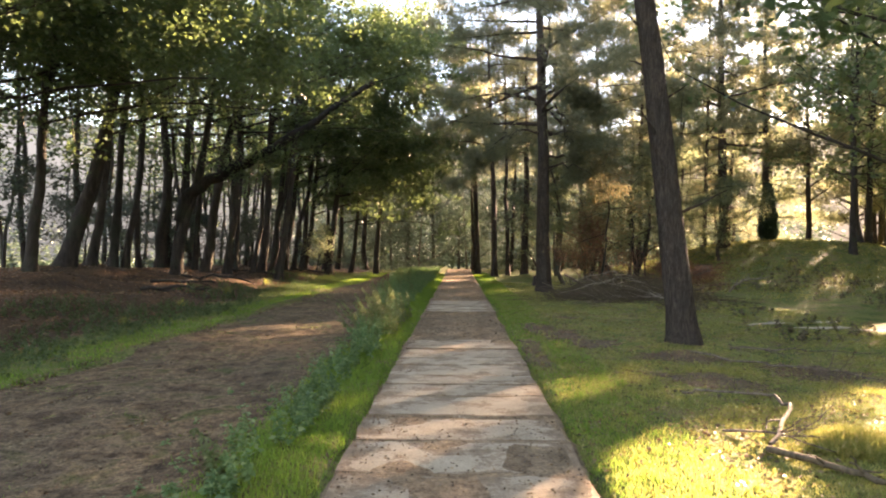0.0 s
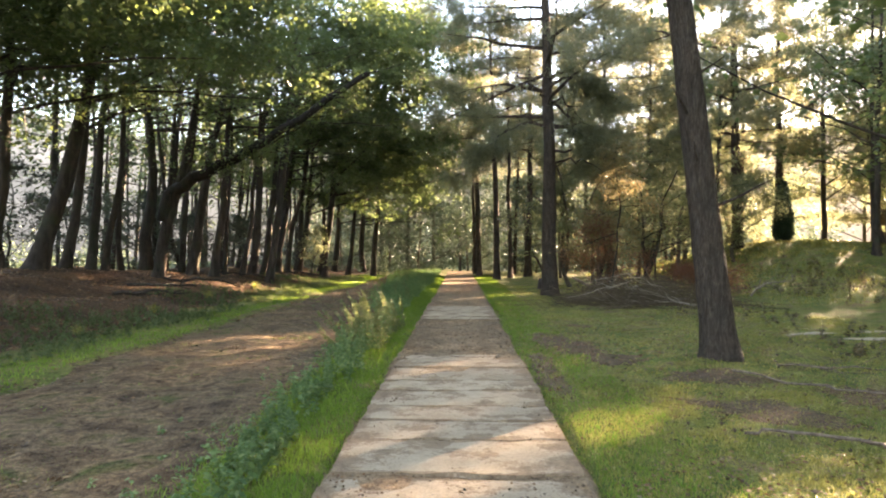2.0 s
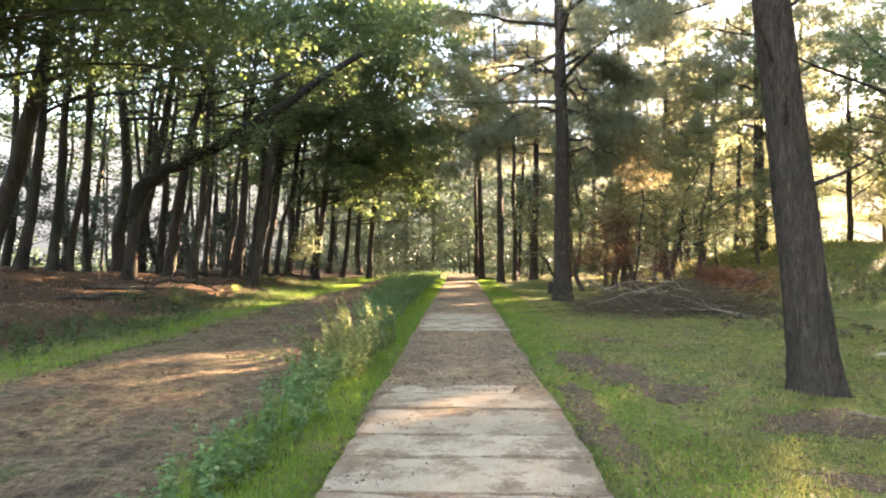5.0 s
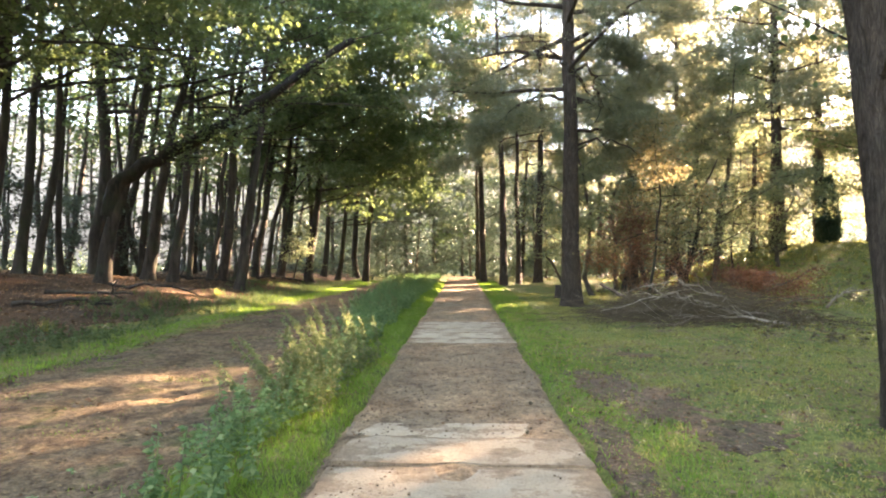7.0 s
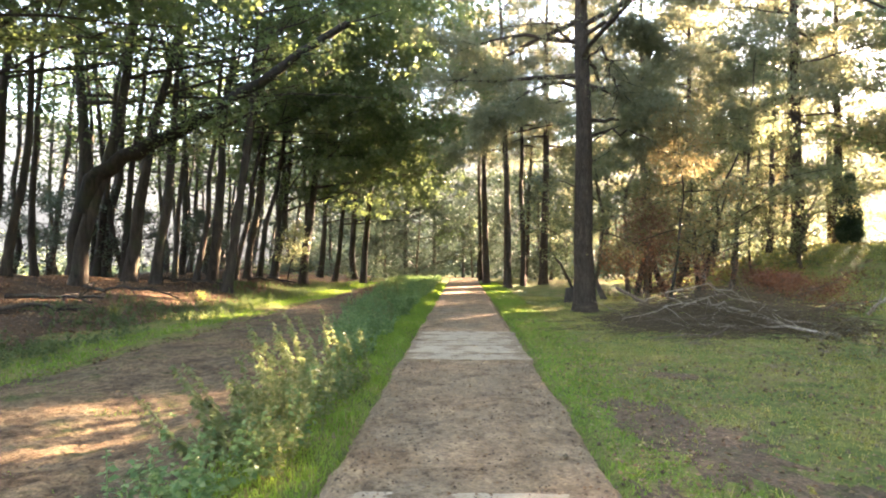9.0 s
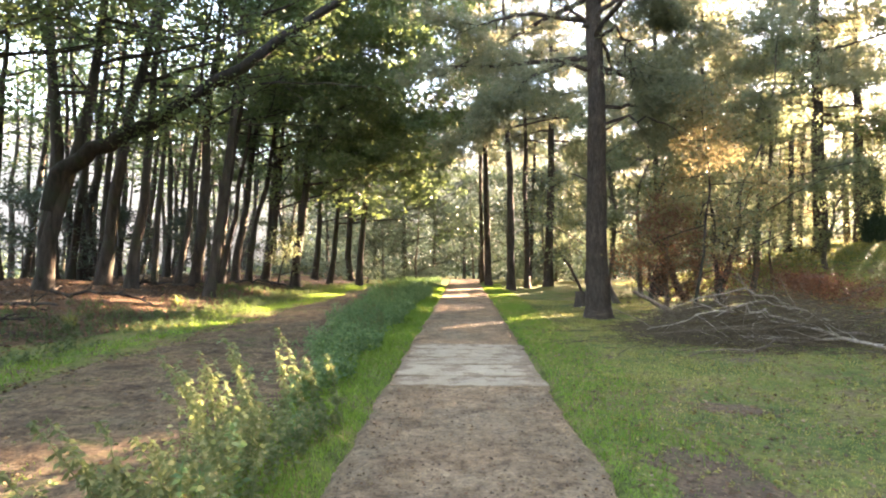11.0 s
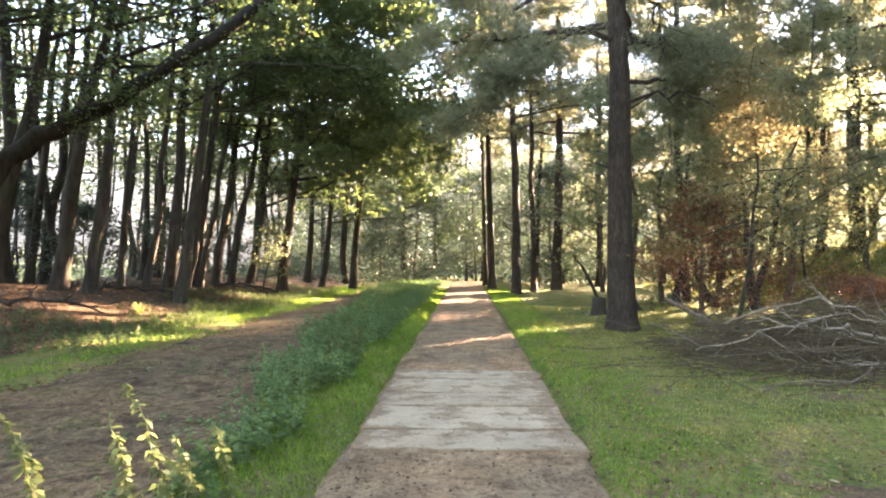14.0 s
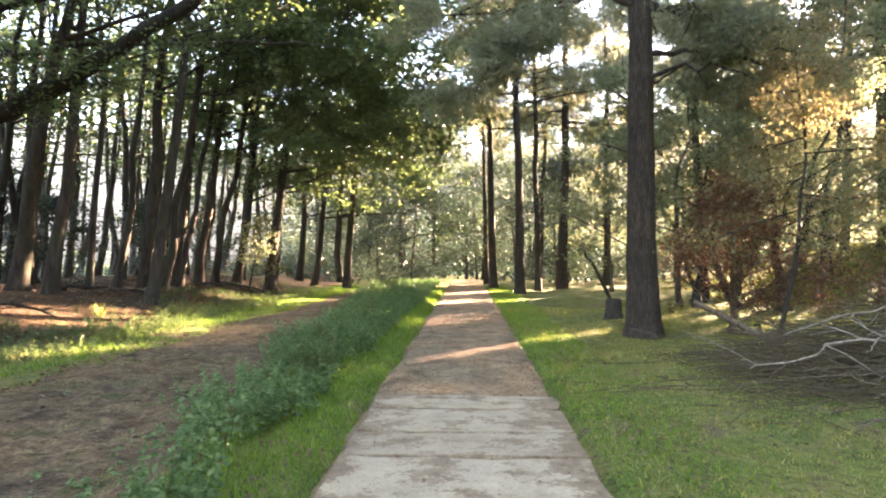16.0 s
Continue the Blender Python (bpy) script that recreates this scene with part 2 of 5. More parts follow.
def ground_height(x, y):
    x, y = np.asarray(x, float), np.asarray(y, float)
    edge = -7.6 + 0.5 * wavy(0 * x, y, 0.07, 3)
    h = 0.42 * smooth(0, 3.2, edge - x) + 0.10 * smooth(0, 4, edge - x) * wavy(x, y, 0.16, 4)
    h = h + (0.2 + 0.4 * (1 - smooth(24, 34, y))) * smooth(2.6, 8, edge - x) - 1.6 * smooth(9.5, 24, edge - x)
    h = h - 0.15 * np.exp(-((x - 4.5) / 2.4) ** 2 - ((y - 11.2) / 3.6) ** 2)
    side = smooth(1.3, 4.5, x)
    h = h + side * (0.07 * wavy(x, y, 0.12, 5) + 0.03 * wavy(x, y, 0.5, 6))
    h = h + 1.85 * np.exp(-(((x - 20.5) / 7.5) ** 2 + ((y - 38) / 9.0) ** 2) ** 1.3)
    h = h + 0.5 * smooth(9, 16, x) * smooth(14, 26, y)
    rut = smooth(-5.9, -5.3, x) * (1 - smooth(-0.5, 0.1, x - verge_left(y)))
    h = h - rut * (0.04 + 0.025 * wavy(x, y, 0.35, 7))
    h = h + 0.05 * smooth(-0.1, 0.3, x - verge_left(y)) * (1 - smooth(-1.4, -1.0, x))
    h = h - 1.3 * smooth(52, 85, y)
    return h - 0.09 * smooth(-1.12, -0.92, x) * (1 - smooth(0.97, 1.17, x))


def verge_left(y):
    """Where the track ends and the verge with its nettles begins."""
    return -1.9 - 0.085 * np.clip(np.asarray(y, float) - 16, 0, 22)


def track_left(y):
    return -5.6 + 0.4 * smooth(25, 33, y)


def place_z(x, y):
    return float(ground_height(x, y))


def mesh_arrays(name, V, F):
    """A mesh from a vertex array and an array of triangles or quads."""
    V, F = np.asarray(V, np.float32), np.asarray(F, np.int32)
    me = bpy.data.meshes.new(name)
    k = F.shape[1]
    me.vertices.add(len(V))
    me.vertices.foreach_set("co", V.ravel())
    me.loops.add(F.size)
    me.loops.foreach_set("vertex_index", F.ravel())
    me.polygons.add(len(F))
    me.polygons.foreach_set("loop_start", np.arange(0, F.size, k, dtype=np.int32))
    me.update(calc_edges=True)
    return me


def part(name, me, mat, parent=None, label="", shade=False):
    ob = new(name, me)
    me.materials.append(mat)
    if shade:
        me.shade_smooth()
    if parent is not None:
        ob.parent = parent
    if label:
        ob["label"] = label
    return ob


def thing(name, label, category, group="", kind="", at=(0, 0, 0)):
    ob = new(name)
    ob.empty_display_size = 0.1
    ob.location = at
    return tagged(ob, label, category, group, kind)


class Tubes:
    """Gathers tapered round stems into one mesh."""

    def __init__(self):
        self.V, self.F = [], []

    def add(self, pts, radii, k=7, rng=None, rough=0.0, ridge=0.0):
        pts = np.asarray(pts, float)
        n = len(pts)
        d = np.gradient(pts, axis=0)
        d /= np.linalg.norm(d, axis=1)[:, None] + 1e-9
        ref = np.array([0.0, 0, 1]) if abs(d[0][2]) < 0.8 else np.array([1.0, 0, 0])
        u = np.cross(d, ref)
        u /= np.linalg.norm(u, axis=1)[:, None] + 1e-9
        w = np.cross(d, u)
        a = np.arange(k) * 2 * np.pi / k
        r = np.asarray(radii, float)[:, None] * np.ones(k)
        if rng is not None and rough:
            r = r * (1 + rough * rng.standard_normal((n, k)) + ridge * rng.standard_normal((1, k)))
        ring = pts[:, None] + r[..., None] * (np.cos(a)[None, :, None] * u[:, None] + np.sin(a)[None, :, None] * w[:, None])
        o = sum(len(v) for v in self.V)
        self.V.append(ring.reshape(-1, 3))
        i, j = np.meshgrid(np.arange(n - 1), np.arange(k), indexing="ij")
        q = np.stack([i * k + j, i * k + (j + 1) % k, (i + 1) * k + (j + 1) % k, (i + 1) * k + j], -1).reshape(-1, 4)
        self.F.append(q + o)

    def mesh(self, name, shift=(0, 0, 0)):
        return mesh_arrays(name, np.concatenate(self.V) - np.asarray(shift), np.concatenate(self.F))


def bend(p0, p1, n, wob, rng, sag=0.0):
    """A wobbling line from p0 to p1."""
    t = np.linspace(0, 1, n)[:, None]
    p = np.asarray(p0) * (1 - t) + np.asarray(p1) * t
    p[:, 2] -= sag * (t[:, 0] ** 2)
    k = rng.standard_normal((n, 3)) * wob
    k[0] = 0
    k = np.cumsum(k, 0) * 0.6
    return p + k * np.minimum(1, t * 4)


# places where the low sun reaches the ground between the crowns: x, y, half-length, half-width, turn in degrees clockwise from +y
GLADES = [
    (1.6, 4.25, 1.35, 0.7, 42), (5.3, 6.9, 1.8, 0.6, 48), (-4.3, 12.4, 1.7, 0.6, 66), (-7.7, 10.2, 0.9, 0.5, 45),
    (1.3, 24.3, 3.1, 0.24, 44), (-7.4, 26.8, 3.0, 0.95, 124), (-6.8, 34.5, 3.6, 0.8, 72), (-6.8, 22.6, 1.3, 0.42, 60), (-12.3, 25.4, 1.7, 0.5, 110),
    (0.3, 34.0, 2.0, 0.45, 60), (0.0, 39.5, 1.8, 0.6, 60), (-2.6, 43.0, 3.0, 0.9, 25), (-2.1, 16.7, 0.7, 0.35, 42), (9.9, 13.4, 1.4, 0.5, 60),
    (-0.85, 16.2, 0.45, 0.25, 60), (-3.2, 12.2, 0.8, 0.35, 42), (3.2, 41.0, 1.6, 0.6, 42), (7.5, 31.0, 0.5, 0.3, 42),
]

# openings high in the trees of the sunny side, through which the crowns over the track catch light
HIGH_GLADES = [(-4.9, 12.3, 2.2, 0.55, 42), (-18.7, 20.6, 6.0, 0.3, 42), (-18.4, 23.2, 6.0, 0.3, 42), (-17.0, 29.5, 6.0, 0.3, 42), (-14.6, 31.0, 5.0, 0.3, 42), (-23.5, -5.4, 2.6, 1.1, 42), (-20.0, 2.0, 3.0, 0.9, 42), (-27.0, 5.0, 3.0, 1.0, 42)]


def shaded(P, pad=0.0):
    """True for the points that do not stand in the way of the light to a glade."""
    P = np.asarray(P, float)
    s = np.array(SUN)
    g = P[:, :2] - P[:, 2:3] * (s[:2] / s[2])
    keep = np.ones(len(P), bool)
    for q, (x, y, a, b, turn) in enumerate(GLADES + HIGH_GLADES):
        c, d = math.sin(radians(turn)), math.cos(radians(turn))
        u, v = (g[:, 0] - x) * c + (g[:, 1] - y) * d, (g[:, 0] - x) * d - (g[:, 1] - y) * c
        keep &= ((u / (a + pad)) ** 2 + (v / (b + pad)) ** 2 > 1) | ((q >= len(GLADES)) & (P[:, 0] < 2))
    return keep


def unit(v):
    return v / (np.linalg.norm(v, axis=-1, keepdims=True) + 1e-9)


def blades(P, size, rng, wide=0.55, flat=0.5, droop=0.0, fold=0.18):
    """Leaf blades, each folded along its midrib: four corners at the base, the sides and the tip."""
    n = len(P)
    ax = rng.standard_normal((n, 3))
    ax[:, 2] = ax[:, 2] * (1 - flat) - droop
    ax = unit(ax)
    up = rng.standard_normal((n, 3)) * 0.6
    up[:, 2] += 1.0
    sd = unit(np.cross(ax, up))
    nn = np.cross(sd, ax)
    L = (np.asarray(size) * rng.uniform(0.6, 1.3, n))[:, None]
    mid = P + ax * L * 0.5
    V = np.stack([P, mid + sd * L * wide * 0.5 + nn * L * fold, P + ax * L, mid - sd * L * wide * 0.5 + nn * L * fold], 1).reshape(-1, 3)
    return V, np.arange(4 * n).reshape(-1, 4)


def tufts(P, D, rng, count=10, length=0.13, width=0.012, spread=0.8):
    """Needle bunches: thin three-cornered needles fanning out from each point."""
    n = len(P)
    B = np.repeat(P, count, 0) + rng.standard_normal((n * count, 3)) * length * 0.35
    A = unit(np.repeat(D, count, 0) + rng.standard_normal((n * count, 3)) * spread)
    S = unit(np.cross(A, rng.standard_normal((n * count, 3)))) * width
    L = length * rng.uniform(0.6, 1.3, (n * count, 1))
    V = np.stack([B - S, B + S, B + A * L], 1).reshape(-1, 3)
    return V, np.arange(3 * n * count).reshape(-1, 3)


def trunk_line(x, y, h, lean, rng, n=10, wob=0.05):
    z = place_z(x, y) - 0.12
    t = np.linspace(0, 1, n)
    p = np.stack([x + lean[0] * t + 0 * t, y + lean[1] * t, z + (h + 0.12) * t], 1)
    k = np.cumsum(rng.standard_normal((n, 3)) * wob * (h / n) ** 0.7, 0)
    k[:, 2] = 0
    k[0] = 0
    return p + k


def at_height(line, z):
    i = int(np.clip(np.searchsorted(line[:, 2], z), 1, len(line) - 1))
    a, b = line[i - 1], line[i]
    u = (z - a[2]) / max(b[2] - a[2], 1e-6)
    return a + (b - a) * np.clip(u, 0, 1)


def broadleaf(name, x, y, h, r, seed, label, category="tree", lean=(0, 0), base=4.5, spread=4.0, limbs=12, leaves=8000, size=0.12,
              leaf=None, wood=None, pull=(0, 0), rise=0.5, sigma=0.42, group="", low=0.0, wob=0.05, sides=9, wide=0.72, droop=0.1, twig=4, carve=True, split=False, dome=None, clump=1.0):
    """A leafy tree: tapered trunk with a flared foot, limbs that fork into twigs, and a crown of single leaves."""
    rng = np.random.default_rng(seed)
    line = trunk_line(x, y, h, lean, rng, wob=wob)
    foot = line[0].copy()
    t = np.linspace(0, 1, len(line))
    fine = np.linspace(0, 1, 26) ** 1.5
    pl = np.stack([np.interp(fine, t, line[:, i]) for i in range(3)], 1)
    rad = r * (1 - 0.82 * fine) * (1 + 0.55 * np.exp(-fine * h / 0.35))
    ob = thing(name, label, category, group, at=foot)
    T = Tubes()
    T.add(pl, rad, sides, rng, 0.045)
    C, boughs = [], []
    for i in range(limbs):
        W = Tubes() if split else T
        boughs.append(W)
        f = (i + rng.uniform(0.2, 0.8)) / limbs
        z = foot[2] + base * 0.85 + (h - base * 0.85) * f * 0.95
        p0 = at_height(line, z)
        az = i * 2.4 + rng.uniform(-0.5, 0.5)
        prof = (0.55 + 0.75 * math.sin(math.pi * min(1, 0.25 + 0.75 * f))) * (1.15 - 0.75 * f)
        L = spread * prof * rng.uniform(0.75, 1.2)
        d = np.array([math.cos(az) + pull[0], math.sin(az) + pull[1], rise * rng.uniform(0.4, 1.5) - low * (1 - f)])
        d = d / np.linalg.norm(d)
        ln = bend(p0, p0 + d * L, 7, 0.09 * L / 4, rng, sag=rng.uniform(-0.1, 0.12) * L)
        if carve and not shaded(ln).all():
            ln = ln[0] + (ln - ln[0]) * 0.45
            L *= 0.45
            if not shaded(ln).all():
                boughs.pop()
                continue
        rr = max(0.016, r * 0.3 * (1 - f * 0.6))
        W.add(ln, np.linspace(rr, 0.015, 7), 6)
        for k in range(twig):
            u = rng.uniform(0.3, 1.0)
            q = ln[min(6, int(u * 6.99))]
            e = unit(d * 0.7 + rng.standard_normal(3) * np.array([0.8, 0.8, 0.45]))
            tl = L * rng.uniform(0.2, 0.45)
            tw = bend(q, q + e * tl, 4, 0.05, rng)
            if carve and not shaded(tw).all():
                continue
            W.add(tw, np.linspace(max(0.01, rr * 0.35), 0.006, 4), 3)
            for s in (0.35, 0.6, 0.8, 1.0):
                C.append(q + e * tl * s)
        C += [ln[4], ln[5], ln[6]]
    C = np.array(C)
    if clump < 1:
        C = C[rng.permutation(len(C))[:max(8, int(len(C) * clump))]]
    if dome is not None:
        # leaf masses set over a rounded dome: centre, radii, number
        c, q, k = dome
        v = unit(rng.standard_normal((k, 3)))
        v[:, 2] = np.where(v[:, 2] < -0.6, -v[:, 2], v[:, 2])
        heart = np.array(c) + v * np.array(q) * rng.uniform(0.45, 1.0, (k, 1)) ** 0.6
        near = heart[rng.integers(0, k, 4 * k)] + rng.standard_normal((4 * k, 3)) * np.array([0.75, 0.75, 0.4])
        C = np.concatenate([near, C[::3]])
    P = C[rng.integers(0, len(C), leaves)] + rng.standard_normal((leaves, 3)) * np.array([sigma, sigma, sigma * 0.6])
    if carve:
        P = P[shaded(P, size * 0.4)]
    P = P[~((P[:, 0] > -2.9 - 0.12 * (P[:, 1] < 18)) & (P[:, 0] < 3) & (P[:, 1] < 27))]
    V, F = blades(P, np.full(len(P), size), rng, wide=wide, droop=droop)
    part("trunk", T.mesh("trunk", foot), wood or M_OAKBARK, ob, shade=True)
    for W in boughs if split else ():
        part("limb", W.mesh("limb", foot), wood or M_OAKBARK, ob, shade=True)
    part("crown", mesh_arrays("crown", V - foot, F), leaf or M_OAKLEAF, ob)
    return ob


def pine(name, x, y, h, r, seed, label, lean=(0, 0), base=6.0, spread=3.0, limbs=16, bunches=1500, group="", stubs=4, arms=(), sigma=0.3, count=10, wob=0.03,
         needle=0.13, width=0.012):
    """A Scots pine: tall bare stem with dead stubs, crooked limbs and needle bunches. arms: limbs of their own, as points."""
    rng = np.random.default_rng(seed)
    line = trunk_line(x, y, h, lean, rng, wob=wob)
    foot = line[0].copy()
    t = np.linspace(0, 1, len(line))
    fine = np.linspace(0, 1, 44) ** 1.7
    pl = np.stack([np.interp(fine, t, line[:, i]) for i in range(3)], 1)
    rad = r * (1 - 0.75 * fine) * (1 + 0.45 * np.exp(-fine * h / 0.4))
    ob = thing(name, label, "pine tree", group, at=foot)
    T = Tubes()
    T.add(pl, rad, 26, rng, 0.022, 0.05)
    part("trunk", T.mesh("trunk", foot), M_PINEBARK, ob, shade=True)
    boughs, C, D = [], [], []
    for i in range(limbs):
        W = Tubes()
        boughs.append(("limb", W))
        f = (i + rng.uniform(0.1, 0.9)) / limbs
        p0 = at_height(line, foot[2] + base + (h - base) * f * 0.97)
        az = i * 2.4 + rng.uniform(-0.6, 0.6)
        L = spread * (1.15 - 0.8 * f) * rng.uniform(0.6, 1.2)
        d = unit(np.array([math.cos(az), math.sin(az), rng.uniform(-0.15, 0.35)]))
        ln = bend(p0, p0 + d * L, 8, 0.09, rng, sag=rng.uniform(-0.05, 0.25) * L)
        rr = r * 0.26 * (1 - f * 0.6) + 0.012
        if not shaded(ln[4:]).all():
            ln = ln[0] + (ln - ln[0]) * 0.5
        W.add(ln, np.linspace(rr, 0.012, 8), 6)
        for k in range(6):
            q = ln[rng.integers(3, 8)]
            e = unit(d * 0.6 + rng.standard_normal(3) * np.array([0.8, 0.8, 0.35]))
            tl = L * rng.uniform(0.12, 0.35)
            W.add(bend(q, q + e * tl, 4, 0.03, rng), np.linspace(0.014, 0.005, 4), 4)
            for s in (0.5, 0.75, 1.0):
                C.append(q + e * tl * s)
                D.append(e)
    for i in range(stubs):
        p0 = at_height(line, foot[2] + base * (0.35 + 0.6 * i / max(1, stubs)))
        az = rng.uniform(0, 6.28)
        L = rng.uniform(0.25, 1.1)
        W = Tubes()
        boughs.append(("dead_stub", W))
        W.add(bend(p0, p0 + np.array([math.cos(az) * L, math.sin(az) * L, 0.45 * L]), 5, 0.03, rng), np.linspace(0.035, 0.008, 5), 5)
    for word, W in boughs:
        part(word, W.mesh(word, foot), M_PINEBARK, ob, shade=True)
    C, D = np.array(C), np.array(D)
    k = rng.integers(0, len(C), bunches)
    P = C[k] + rng.standard_normal((bunches, 3)) * np.array([sigma, sigma, sigma * 0.5])
    ok = shaded(P)
    V, F = tufts(P[ok], D[k][ok] + np.array([0, 0, 0.25]), rng, count, needle, width)
    part("crown", mesh_arrays("crown", V - foot, F), M_NEEDLE, ob)
    for pts, thick, n_b in arms:
        pts = np.array(pts, float)
        s = np.linspace(0, 1, 14)
        ln = np.stack([np.interp(s, np.linspace(0, 1, len(pts)), pts[:, i]) for i in range(3)], 1)
        ln[1:] += rng.standard_normal((13, 3)) * 0.04
        A = Tubes()
        A.add(ln, np.linspace(thick, 0.012, 14), 8)
        c, dd = [], []
        for q in range(26):
            j = rng.integers(5, 14)
            e = unit(unit(ln[min(13, j + 1)] - ln[j - 1]) * 0.5 + rng.standard_normal(3) * np.array([0.7, 0.7, 0.35]) + np.array([0, 0, -0.25]))
            tl = rng.uniform(0.3, 0.9)
            tw = bend(ln[j], ln[j] + e * tl, 4, 0.03, rng)
            if not shaded(tw).all():
                continue
            A.add(tw, np.linspace(0.016, 0.005, 4), 4)
            for u in (0.4, 0.7, 1.0):
                c.append(ln[j] + e * tl * u)
                dd.append(e)
        limb = part("limb", A.mesh("limb", foot), M_PINEBARK, ob, shade=True)
        if not c:
            continue
        c, dd = np.array(c), np.array(dd)
        k = rng.integers(0, len(c), n_b)
        P = c[k] + rng.standard_normal((n_b, 3)) * np.array([0.22, 0.22, 0.14])
        ok = shaded(P)
        V, F = tufts(P[ok], dd[k][ok], rng, count, needle, width)
        part("needles", mesh_arrays("needles", V - foot, F), M_NEEDLE, limb)
    return ob


# ---- ground, road and path ----
def axis_steps(parts):
    out = []
    for a, b, s in parts:
        out += list(np.arange(a, b, s))
    return np.array(out + [parts[-1][1]])


def sheet(xs, ys, lift=0.0):
    X, Y = np.meshgrid(xs, ys)
    V = np.stack([X, Y, ground_height(X, Y) + lift], -1).reshape(-1, 3)
    i, j = np.meshgrid(np.arange(len(ys) - 1), np.arange(len(xs) - 1), indexing="ij")
    a = i * len(xs) + j
    return V, np.stack([a, a + 1, a + 1 + len(xs), a + len(xs)], -1).reshape(-1, 4)


GX = axis_steps([(-600, -100, 100), (-100, -30, 10), (-30, -14, 1.5), (-14, -1.5, 0.33), (-1.5, 1.7, 0.1), (1.7, 14, 0.33), (14, 36, 0.9), (36, 100, 8), (100, 600, 100)])
GY = axis_steps([(-300, -40, 40), (-40, -5, 3), (-5, 42, 0.4), (42, 100, 3), (100, 600, 100)])
ground = part("ground", mesh_arrays("ground", *sheet(GX, GY)), M_GRASS_SOIL, shade=True)
tagged(ground, "mossy grass ground of a heath clearing, rising to a low mound", "ground", kind="structure")

road_y = axis_steps([(-14, 1, 0.3), (1, 24, 0.09), (24, 45, 0.3), (45, 75, 1)])
e, Y = np.meshgrid(np.linspace(-1, 1, 55), road_y)
lo, hi = track_left(Y), verge_left(Y) + 0.12
X = lo + (hi - lo) * (e + 1) / 2 + 0.22 * np.abs(e) ** 6 * np.sign(e) * wavy(Y, 0 * Y, 0.18, 11) + 0.09 * np.abs(e) ** 8 * wavy(Y, 0 * Y + e, 0.8, 12)
tread = 0.011 * wavy(X, Y, 1.0, 111) + 0.011 * np.maximum(-0.6, wavy(X, Y, 2.1, 112)) + 0.007 * wavy(X, Y, 4.0, 113)
V = np.stack([X, Y, ground_height(X, Y) + 0.03 + tread * (1 - np.abs(e) ** 6) * (Y < 26) - 0.045 * np.abs(e) ** 12], -1).reshape(-1, 3)
F = sheet(np.arange(55), road_y)[1]
dirt_road = part("dirt_road", mesh_arrays("dirt_road", V, F), M_ROAD, shade=True)
tagged(dirt_road, "sandy brown dirt track trodden beside the cycle path", "dirt road", kind="structure")

bank_x = axis_steps([(-34, -14, 1), (-14, -6.8, 0.2)])
V, F = sheet(bank_x, axis_steps([(-20, 48, 0.4), (48, 80, 2)]), 0.012)
V[:, 2] -= 0.05 * smooth(-7.7, -7.2, V[:, 0] + 0.35 * wavy(V[:, 0], V[:, 1], 0.25, 13)) + 0.04 * smooth(-7.2, -6.8, V[:, 0])
litter_bed = part("woodland_floor", mesh_arrays("woodland_floor", V, F), M_LITTER, shade=True)
tagged(litter_bed, "woodland floor of brown fallen leaves under the oaks", "woodland floor", kind="structure")

V, F = sheet(np.concatenate([[-1.08, -1.0], np.linspace(-0.91, 0.95, 32), [1.04, 1.12]]), axis_steps([(-8, 24, 0.07), (24, 60, 0.3)]), 0)
rim = np.abs(V[:, 0] - 0.02) > 1.06
edge = np.abs(V[:, 0] - 0.02) > 0.97
side = np.sign(V[:, 0])
V[:, 0] += edge * side * (0.022 * wavy(V[:, 1], 3 * side, 0.3, 19) + 0.013 * wavy(V[:, 1], 3 * side, 1.3, 20) + 0.01 * wavy(V[:, 1], 3 * side, 3.0, 21) - 0.015)
bare = smooth(11.1, 11.5, V[:, 1]) * (1 - smooth(15.9, 16.3, V[:, 1])) + smooth(19.5, 19.9, V[:, 1])
crown = 0.012 * wavy(V[:, 0], V[:, 1], 0.7, 18) + bare * (0.006 * np.maximum(-0.5, wavy(V[:, 0], V[:, 1], 1.6, 23)) + 0.005 * wavy(V[:, 0], V[:, 1], 3.4, 24) + 0.004 * wavy(V[:, 0], V[:, 1], 5.0, 25))
V[:, 2] = np.where(edge, ground_height(V[:, 0], V[:, 1]) * (V[:, 1] < 50) + 0.012 - 0.08 * rim, crown)
V[:, 2] += -1.3 * smooth(52, 85, V[:, 1])
cycle_path = part("cycle_path", mesh_arrays("cycle_path", V, F), M_PATHSOIL, shade=True)
tagged(cycle_path, "narrow cycle path of worn concrete slabs strewn with brown soil", "cycle path", kind="structure")

